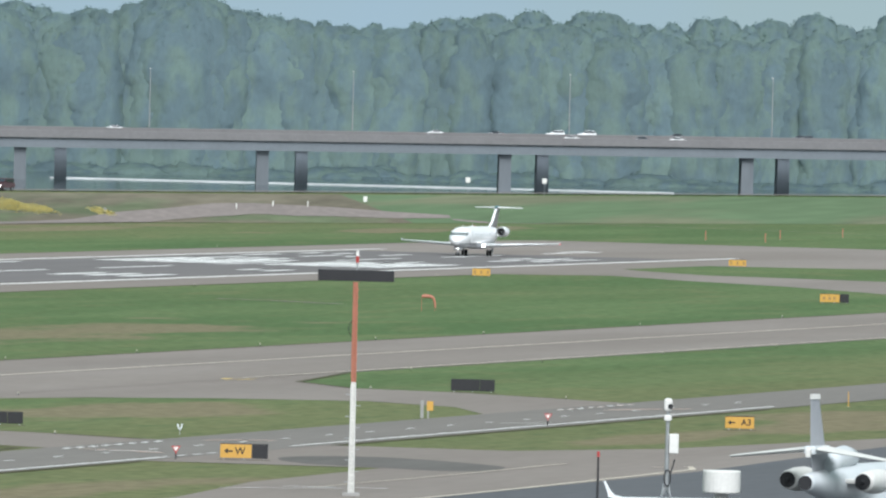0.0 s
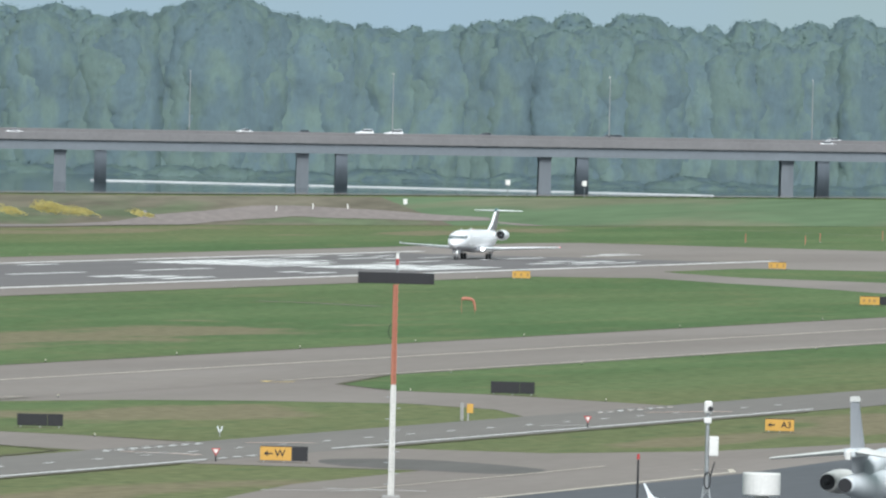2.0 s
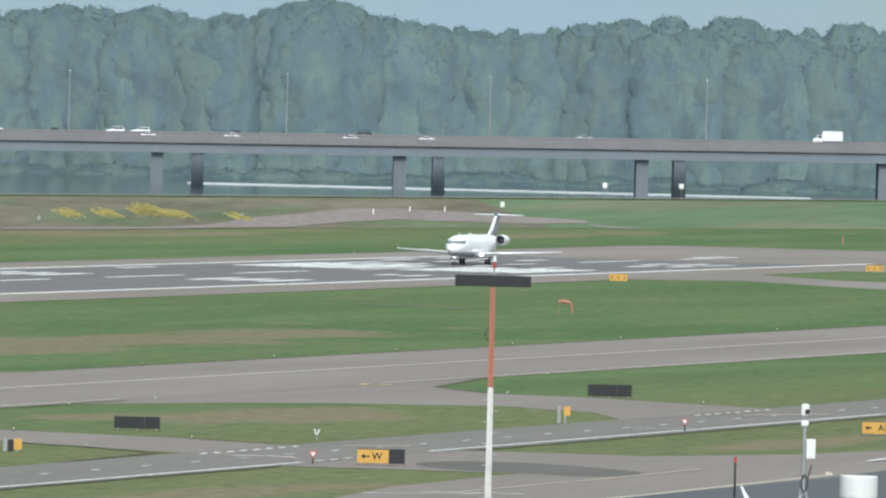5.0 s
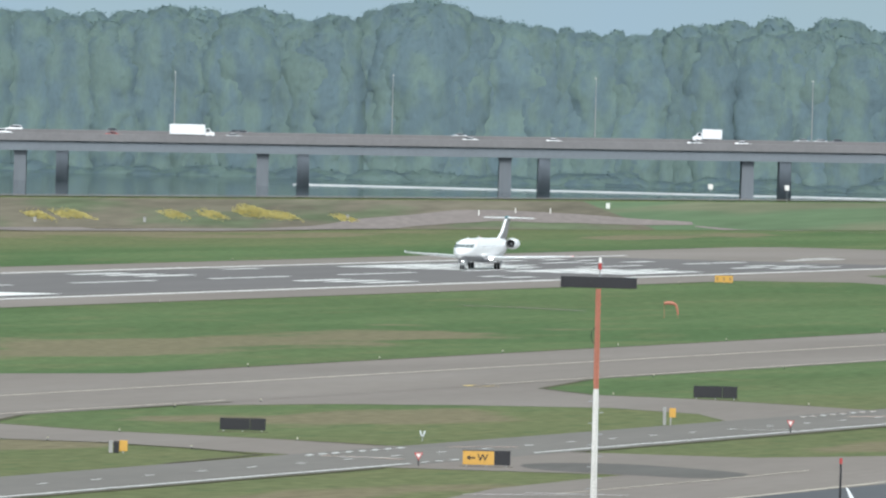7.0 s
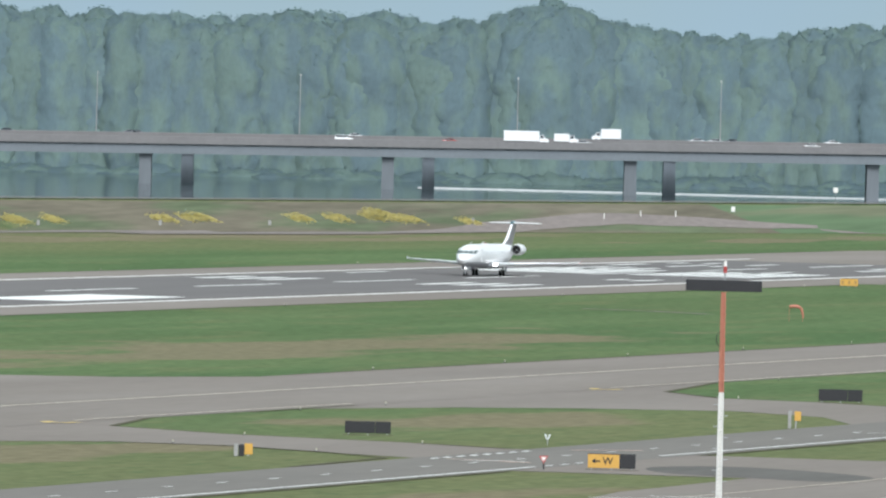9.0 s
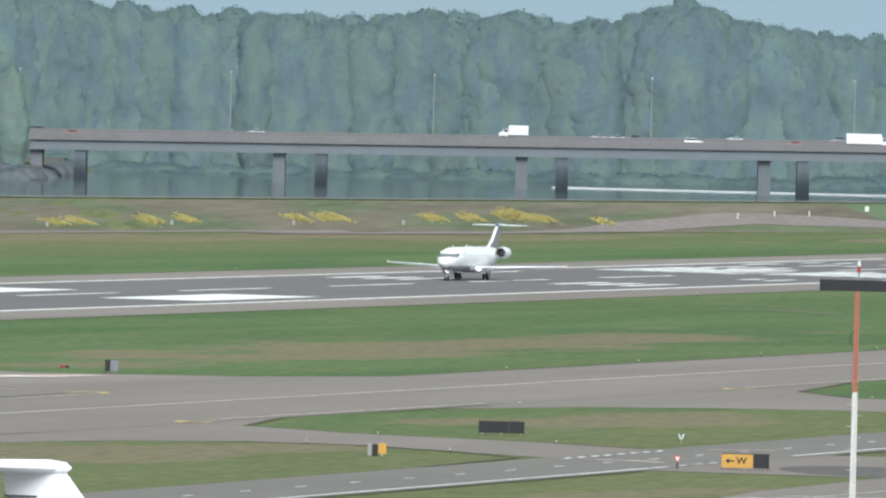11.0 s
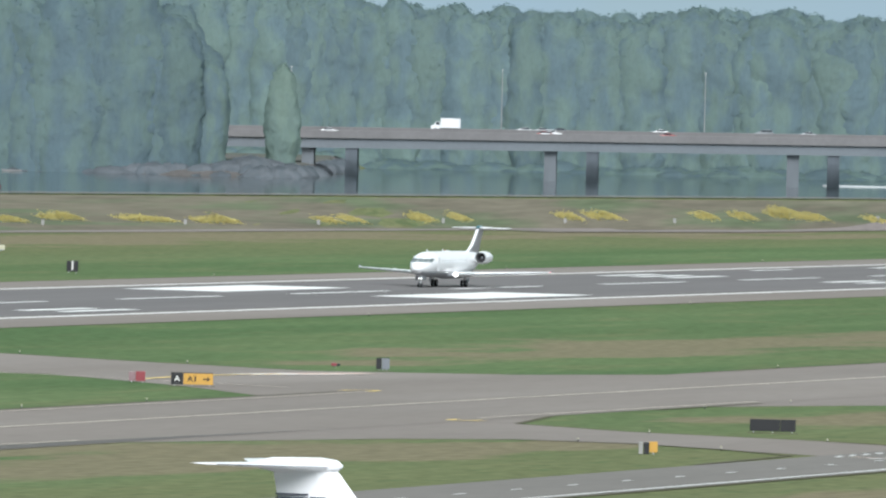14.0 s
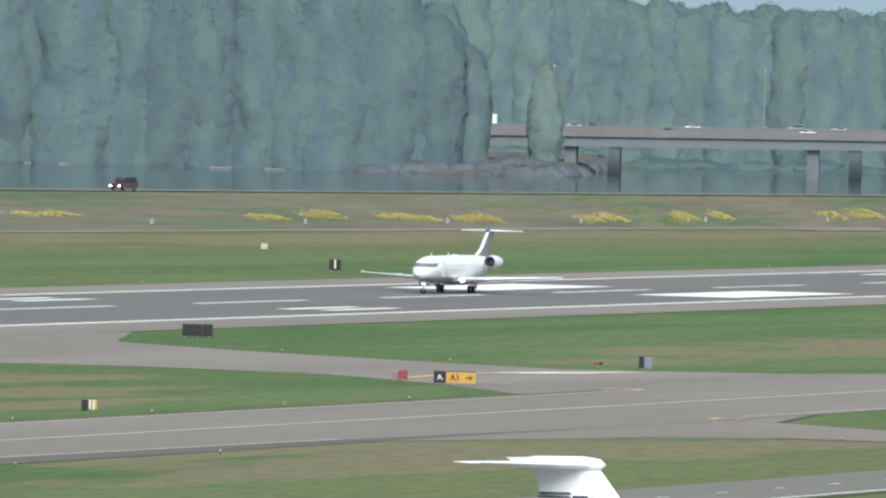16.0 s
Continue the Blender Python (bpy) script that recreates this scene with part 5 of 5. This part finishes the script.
def drum():
    ob = thing("radar_drum", pose(848, 171, 0, 0, 0, -78.6), "white short drum on a narrow white base", "equipment")
    bm = bmesh.new()
    lathe(bm, ((0.0, 0.0001), (0.0, 0.4), (1.6, 0.4), (1.6, 0.0001)), 24, "z")
    part("base", bm, M_WHITE, ob)
    bm = bmesh.new()
    lathe(bm, ((1.6, 0.0001), (1.6, 1.0), (1.66, 1.04), (2.78, 1.04), (2.84, 1.0), (2.86, 0.0001)), 32, "z")
    part("drum", bm, M_WHITE, ob)
    return ob


def red_light_pole():
    ob = thing("obstruction_light", pose(798.8, 167.6, 0, 0, 0, -78), "dark slim pole with a red obstruction light", "light")
    part("pole", rod(bmesh.new(), (0, 0, 0), (0, 0, 4.6), 0.07, 0.055, 10), M_DARK, ob)
    part("lamp", rod(bmesh.new(), (0, 0, 4.62), (0, 0, 4.9), 0.09, 0.07, 12), M_RED, ob, "red lamp")
    return ob


camera_mast()
drum()
red_light_pole()


# ---- signs ----
def text_part(text, size, x, z, mat, parent, y=-0.13):
    cu = bpy.data.curves.new("legend", "FONT")
    cu.body, cu.size, cu.align_x, cu.align_y, cu.extrude = text, size, "CENTER", "CENTER", 0.006
    cu.offset = 0.015 * size
    tmp = bpy.data.objects.new("legend", cu)
    me = bpy.data.meshes.new_from_object(tmp)
    bpy.data.objects.remove(tmp)
    me.materials.append(mat)
    ob = new("legend", me)
    ob.parent = parent
    ob.matrix_basis = pose(x, y, z, 90, 0, 0)
    return ob


def arrow_part(x, z, w, mat, parent, right=False, y=-0.13):
    s = 1 if right else -1
    bm = bmesh.new()
    box(bm, x - w / 2, x + w / 2, y - 0.006, y + 0.006, z - 0.045, z + 0.045)
    tip = x + s * w / 2
    loft(bm, [[(tip + s * 0.12, yy, z), (tip - s * 0.12, yy, z + 0.17), (tip - s * 0.1, yy, z)] for yy in (y - 0.008, y + 0.008)])
    loft(bm, [[(tip + s * 0.12, yy, z), (tip - s * 0.12, yy, z - 0.17), (tip - s * 0.1, yy, z)] for yy in (y - 0.008, y + 0.008)])
    return part("arrow", bm, mat, parent)


def field_sign(x, y, panels, height, label, legs=0.14, face=None):
    """Panels run from left to right as seen by the reader: (width, material)."""
    turn = math.degrees(math.atan2(y, x)) - 90 if face is None else face
    ob = thing("taxiway_sign", pose(x, y, 0, 0, 0, turn), label, "sign", "taxiway signs")
    total = sum(w for w, _ in panels)
    p = -total / 2
    out = []
    for w, mt in panels:
        out.append((part("panel", box(bmesh.new(), p + 0.01, p + w - 0.01, -0.12, 0.12, legs, legs + height, 0.03), mt, ob), p + w / 2))
        p += w
    frame_mat = M_AMBER if panels[0][1] == M_AMBER else M_BLACK
    for sx in (-total / 2 + 0.25, 0, total / 2 - 0.25):
        part("leg", box(bmesh.new(), sx - 0.04, sx + 0.04, -0.05, 0.05, 0, legs + 0.01), M_STEEL, ob)
    part("slab", box(bmesh.new(), -total / 2 - 0.15, total / 2 + 0.15, -0.3, 0.3, 0, 0.04), M_SOIL, ob)
    part("top_rail", box(bmesh.new(), -total / 2, total / 2, -0.13, 0.13, legs + height, legs + height + 0.04), M_BLACK, ob)
    return ob, out, legs + height / 2


ob, ps, z = field_sign(945.5, 220.6, ((1.95, M_AMBER), (1.0, M_BLACK)), 0.85, "amber taxiway sign with black letter and arrow, black end panel")
text_part("W", 0.62, ps[0][1] + 0.26, z, M_BLACK, ps[0][0])
arrow_part(ps[0][1] - 0.4, z, 0.42, M_BLACK, ps[0][0])
ob, ps, z = field_sign(1063.5, 213.3, ((2.0, M_AMBER),), 0.8, "amber taxiway sign with black arrow and letters")
text_part("A3", 0.6, ps[0][1] + 0.45, z, M_BLACK, ps[0][0])
arrow_part(ps[0][1] - 0.5, z, 0.4, M_BLACK, ps[0][0])
ob, ps, z = field_sign(1098.5, 317.6, ((0.9, M_BLACK), (2.15, M_AMBER)), 0.82, "black and amber taxiway sign with letters and an arrow")
text_part("A", 0.58, ps[0][1], z, M_WHITE, ps[0][0])
text_part("A3", 0.58, ps[1][1] - 0.45, z, M_BLACK, ps[1][0])
arrow_part(ps[1][1] + 0.55, z, 0.4, M_BLACK, ps[1][0], right=True)
for x, y, w, h in ((1781, 388, 2.1, 0.8), (1931.5, 388.2, 2.2, 0.75)):
    ob, ps, z = field_sign(x, y, ((w, M_AMBER),), h, "amber taxiway sign at the runway's edge")
    for k in (-0.35, 0.0, 0.35):
        part("legend_bar", box(bmesh.new(), k * w - 0.12, k * w + 0.12, -0.14, -0.12, z - 0.18, z + 0.18), M_LEGEND, ps[0][0])
ob, ps, z = field_sign(1653, 321.6, ((2.1, M_AMBER), (1.0, M_BLACK)), 0.85, "amber and black taxiway sign in the infield")
for k in (-0.6, 0.0, 0.5):
    part("legend_bar", box(bmesh.new(), ps[0][1] + k - 0.14, ps[0][1] + k + 0.14, -0.14, -0.12, z - 0.15, z + 0.15), M_LEGEND, ps[0][0])
for x, y, w, h in ((1157.5, 252.6, 3.3, 0.85), (1014.5, 253.3, 3.05, 0.75), (1240.5, 380.7, 2.5, 0.95)):
    field_sign(x, y, ((w * 0.66, M_BLACK), (w * 0.34, M_BLACK)), h, "plain dark back of a taxiway sign")


field_sign(1170.5, 323.2, ((0.42, M_BLACK), (0.62, M_SLATE)), 0.85, "small sign box with a dark end and a grey face")


def stop_board(x, y, label, mat, w, h, z0):
    ob = thing("marker_board", pose(x, y, ground_z(x, y), 0, 0, math.degrees(math.atan2(y, x)) - 90), label, "marker")
    part("post", rod(bmesh.new(), (0, 0, 0), (0, 0, z0 + 0.1), 0.04, n=8), M_STEEL, ob)
    part("board", box(bmesh.new(), -w / 2, w / 2, -0.04, 0.04, z0, z0 + h, 0.02), mat, ob)
    return ob


def yield_sign(x, y):
    ob = thing("yield_sign", pose(x, y, 0, 0, 0, math.degrees(math.atan2(y, x)) - 90), "red and white triangular yield sign on a dark post", "sign")
    part("post", rod(bmesh.new(), (0, 0.03, 0), (0, 0.03, 0.75), 0.045, n=8), M_DARK, ob)
    for r, d, mt, nm in ((0.32, 0.03, M_RED, "rim"), (0.19, 0.045, M_WHITE, "face")):
        bm = bmesh.new()
        rings = [[(r * math.cos(radians(a)), yy, 0.68 + r * math.sin(radians(a))) for a in (30, 150, 270)] for yy in (-d, 0.01)]
        loft(bm, rings)
        part(nm, bm, mt, ob)
    return ob


yield_sign(943, 224.3)
yield_sign(1060, 226.0)
ob = thing("marker_board", pose(1004.5, 238.7, 0, 0, 0, -76.6), "two narrow pale marker blades splayed on a post", "marker")
part("post", rod(bmesh.new(), (0, 0, 0), (0, 0, 0.45), 0.035, n=8), M_STEEL, ob)
for s in (-1, 1):
    bm = box(bmesh.new(), -0.05, 0.05, -0.03, 0.03, -0.02, 0.34, 0.01)
    bmesh.ops.transform(bm, matrix=pose(s * 0.06, 0, 0.38, 0, s * 16, 0), verts=bm.verts)
    part("blade", bm, M_PALE, ob)
ob = thing("control_box", pose(1071, 237.0, 0, 0, 0, -77), "white cabinet with an amber sign panel beside it", "equipment")
part("cabinet", box(bmesh.new(), -0.4, -0.16, -0.2, 0.2, 0, 1.25, 0.04), M_CONCRETE, ob)
part("door", box(bmesh.new(), -0.38, -0.18, -0.22, -0.2, 0.1, 1.2), M_CONCRETE, ob)
part("panel", box(bmesh.new(), 0.05, 0.5, -0.06, 0.06, 0.55, 1.2, 0.02), M_AMBER, ob)
part("post", box(bmesh.new(), 0.1, 0.2, -0.05, 0.05, 0, 0.56), M_CONCRETE, ob)
ob = thing("control_box", pose(952, 245.6, 0, 0, 0, -76), "pale cabinet with dark side and amber panel", "equipment")
part("cabinet", box(bmesh.new(), -0.62, -0.36, -0.3, 0.3, 0, 0.78, 0.04), M_CONCRETE, ob)
part("back", box(bmesh.new(), -0.31, 0.02, -0.3, 0.3, 0, 0.74, 0.04), M_BLACK, ob)
part("panel", box(bmesh.new(), 0.04, 0.55, -0.06, 0.06, 0.12, 0.8, 0.02), M_AMBER, ob)
part("panel_post", box(bmesh.new(), 0.25, 0.33, -0.04, 0.04, 0, 0.13), M_STEEL, ob)
ob = thing("red_barrier", pose(1105.5, 323.8, 0, 0, 0, -74), "red and grey hold sign panel by the link", "sign")
part("panel", box(bmesh.new(), -0.1, 0.6, -0.1, 0.1, 0.12, 0.85, 0.03), M_MAROON, ob)
part("back", box(bmesh.new(), -0.6, -0.12, -0.1, 0.1, 0.12, 0.8, 0.03), M_MAUVE, ob)
for s in (-0.4, 0.4):
    part("leg", box(bmesh.new(), s - 0.04, s + 0.04, -0.04, 0.04, 0, 0.13), M_STEEL, ob)
ob = thing("distance_marker", pose(1614, 480.2, 0, 0, 0, -73), "black distance board with a white numeral beyond the runway", "sign")
part("board", box(bmesh.new(), -0.62, 0.62, -0.12, 0.12, 0.15, 1.3, 0.04), M_BLACK, ob)
for s in (-0.4, 0.4):
    part("leg", box(bmesh.new(), s - 0.05, s + 0.05, -0.05, 0.05, 0, 0.16), M_STEEL, ob)
text_part("1", 1.35, 0.0, 0.74, M_WHITE, ob)
ob = thing("marker_box", pose(1769, 535, 0, 0, 0, -73), "small pale yellow marker box in the grass", "marker")
part("board", box(bmesh.new(), -0.38, 0.38, -0.15, 0.15, 0.1, 0.65, 0.04), M_CREAM, ob)
part("foot", box(bmesh.new(), -0.4, 0.4, -0.1, 0.1, 0, 0.11), M_STEEL, ob)

ob = thing("striped_cabinet", pose(991.5, 311.6, 0, 0, 0, -72.5), "dark cabinet beside a tan striped panel", "equipment")
part("cabinet", box(bmesh.new(), -0.5, -0.08, -0.25, 0.25, 0, 0.72, 0.04), M_BLACK, ob)
for k in range(4):
    part("stripe_panel", box(bmesh.new(), 0.0 + 0.13 * k, 0.115 + 0.13 * k, -0.05, 0.05, 0.1, 0.72, 0.01), M_AMBER if k % 2 else M_WHITE, ob)
part("panel_post", box(bmesh.new(), 0.2, 0.28, -0.04, 0.04, 0, 0.12), M_STEEL, ob)

# wind frame: two orange posts and a drooping sock
ob = thing("wind_sock", pose(1527, 338, 0, 0, 0, -77.5), "orange wind sock drooping from an orange frame", "windsock")
for sx, h in ((-0.62, 1.6), (0.72, 0.5)):
    part("post", rod(bmesh.new(), (sx, 0, 0), (sx, 0, h), 0.02, 0.015, 8), M_ORANGE, ob)
part("sock", loft(bmesh.new(), [oval(x, 0, z, r, r, 12) for x, z, r in ((-0.6, 1.45, 0.16), (-0.2, 1.5, 0.17), (0.3, 1.46, 0.17), (0.55, 1.3, 0.15))] ), M_ORANGE, ob)
part("sock_tail", loft(bmesh.new(), [[(x + r * math.cos(a * math.pi / 4), r * math.sin(a * math.pi / 4), z) for a in range(8)] for x, z, r in ((0.5, 1.4, 0.15), (0.68, 0.9, 0.12), (0.75, 0.35, 0.08))]), M_ORANGE, ob)

ob = thing("marker_light", pose(1179.4, 329.5, 0, 0, 0, -74), "small dull red light box in the grass", "light")
part("box", box(bmesh.new(), -0.3, 0.12, -0.12, 0.12, 0.1, 0.34, 0.03), M_MAROON, ob)
part("hood", box(bmesh.new(), 0.13, 0.4, -0.1, 0.1, 0.12, 0.3, 0.03), M_BLACK, ob)
part("post", rod(bmesh.new(), (0, 0, 0), (0, 0, 0.11), 0.05, n=8), M_STEEL, ob)

# white boundary markers on the levee foot, and the broom in flower
marker = None
for x, y in ((1915, 594.1), (1964, 588.5), (2012, 583.2), (2058, 577.8), (2103, 572.6), (2140, 565), (2174, 557.9), (2242, 544.8), (1868, 600), (1822, 604.5)):
    if marker is None:
        marker = stop_board(x, y, "small white boundary marker post", M_CONCRETE, 0.42, 0.68, 0.1)
        tagged(marker, group="boundary markers")
    else:
        copy_thing(marker, pose(x, y, ground_z(x, y), 0, 0, -73))
for x, y in ((2290, 536.4), (2305, 534.3), (2317, 531.7)):
    tagged(stop_board(x, y, "thin white delineator post by the gravel ramp", M_WHITE, 0.16, 0.85, 0.05), group="delineators")
stop_board(2342, 528.5, "white marker board on the levee end", M_WHITE, 0.6, 0.8, 0.1)
for x, y in ((2387, 522.5), (2415, 516.4)):
    tagged(stop_board(x, y, "square white board on a post at the levee top", M_WHITE, 0.72, 0.8, 1.85), group="square boards")
for x, y in ((2216, 450.1), (2208, 439.8), (2296, 445.7), (2250, 446)):
    tagged(stop_board(x, y, "orange approach light post in the grass", M_ORANGE, 0.13, 1.3, 0.1), group="approach posts")
stop_board(1147, 221.9, "thin pale yellow marker post by the road", M_AMBER, 0.07, 1.1, 0.05)


def broom(x, y, w, h, seed):
    rng = random.Random(seed)
    turn = rng.uniform(-5, 5) - 8.7
    ca, sa = math.cos(radians(turn)), math.sin(radians(turn))
    ob = thing("broom_bush", pose(x, y, ground_z(x, y) - 0.05, 0, 0, turn), "low broom bush in bright yellow flower on the bank", "bush", "flowering bushes")
    for nm, mt, lo, hi, cnt in (("foliage", M_POPLAR, 0.0, 0.6, 60), ("blossom", M_FLOWER, 0.05, 1.0, 480)):
        verts, faces = [], []
        for _ in range(int(cnt * w / 3)):
            u = rng.uniform(-1, 1)
            top = h * (1 - 0.75 * u * u) * (0.7 + 0.5 * noise.noise((u * 2.5, seed, 0)))
            p = Vector((u * w * 0.62 + rng.gauss(0, 0.5), rng.gauss(0, 0.7), max(0.1, top * rng.uniform(lo, hi))))
            p.z += ground_z(x + ca * p.x - sa * p.y, y + sa * p.x + ca * p.y) - ground_z(x, y)
            clump(verts, faces, p, rng.uniform(0.06, 0.12), rng)
        me = bpy.data.meshes.new(nm)
        me.from_pydata(verts, [], faces)
        me.materials.append(mt)
        fl = new(nm, me)
        fl.parent = ob
        tagged(fl, kind="stuff")
    return ob


BROOM = ((2216, 552.8, 5.5, 1.6), (2101, 575.1, 3, 0.8), (2112, 572.9, 3, 0.7), (2146, 566, 3.5, 1.0), (2157, 564.1, 5.5, 0.9), (2189, 557.3, 3.5, 1.0), (2201, 554.9, 3.5, 1.0),
         (2217, 551.8, 4.5, 1.7), (2223, 550.1, 5, 0.9), (2242, 545.2, 3, 0.7), (2027, 583.3, 7.5, 1.3), (2099, 575, 3, 1.0), (1895, 604.7, 3, 0.8), (1905, 603.3, 4.5, 0.9),
         (1961, 592.4, 5, 1.2), (1981, 591.3, 6, 1.5), (2004, 587.3, 5.5, 1.2), (2066, 578.7, 3.5, 0.8), (2012, 586, 3, 0.7), (2075, 578, 3.5, 0.8))
for i, (x, y, w, h) in enumerate(BROOM):
    broom(x, y, w * 1.35, h * 0.85, 300 + i)

# ---- what moves ----
ROLL = [(0.0, 1970.8), (0.5, 1965.8), (1.0, 1959.9), (1.5, 1953.5), (2.0, 1946.4), (2.5, 1938.6), (3.0, 1930.3), (3.5, 1921.5), (6.0, 1865.7), (6.5, 1852.2), (7.0, 1838.3), (7.5, 1823.8),
        (8.0, 1808.7), (8.5, 1793.1), (9.0, 1776.8), (11.5, 1686.1), (12.0, 1666.2), (12.5, 1645.6), (13.0, 1624.4), (13.5, 1602.7), (14.0, 1580.4), (14.5, 1557.6), (15.0, 1534.0), (15.5, 1509.7), (16.0, 1484.8)]


def motions():
    walk(airplane, [(t, pose((x + 2.1 * t / 16) * (1 + 0.0085 * t / 16), 430 * (1 + 0.0085 * t / 16), 0.05, 0, 0, 180)) for t, x in ROLL])
    for i, (ob, t0, a0, speed) in enumerate(driving):
        right = speed > 0
        depth = (0 if right else 24) + (2.6 if i % 2 else -2.2)
        deck = 4.31 if right else 5.06
        rows = []
        for t in (0.0, 8.0, 16.0):
            a = a0 + speed * (t - t0)
            rows.append((t, bridge_m(a, depth, deck + 0.0096 * a, 0 if right else 180)))
        walk(ob, rows)
    rows = []
    for t, x in ((0.0, 2232), (8.0, 2099), (16.0, 1966)):
        y = crest_y(x) + 2.5
        rows.append((t, pose(x, y, ground_z(x, y) + 0.06, 0, 0, 168)))
    walk(red_suv, rows)


motions()
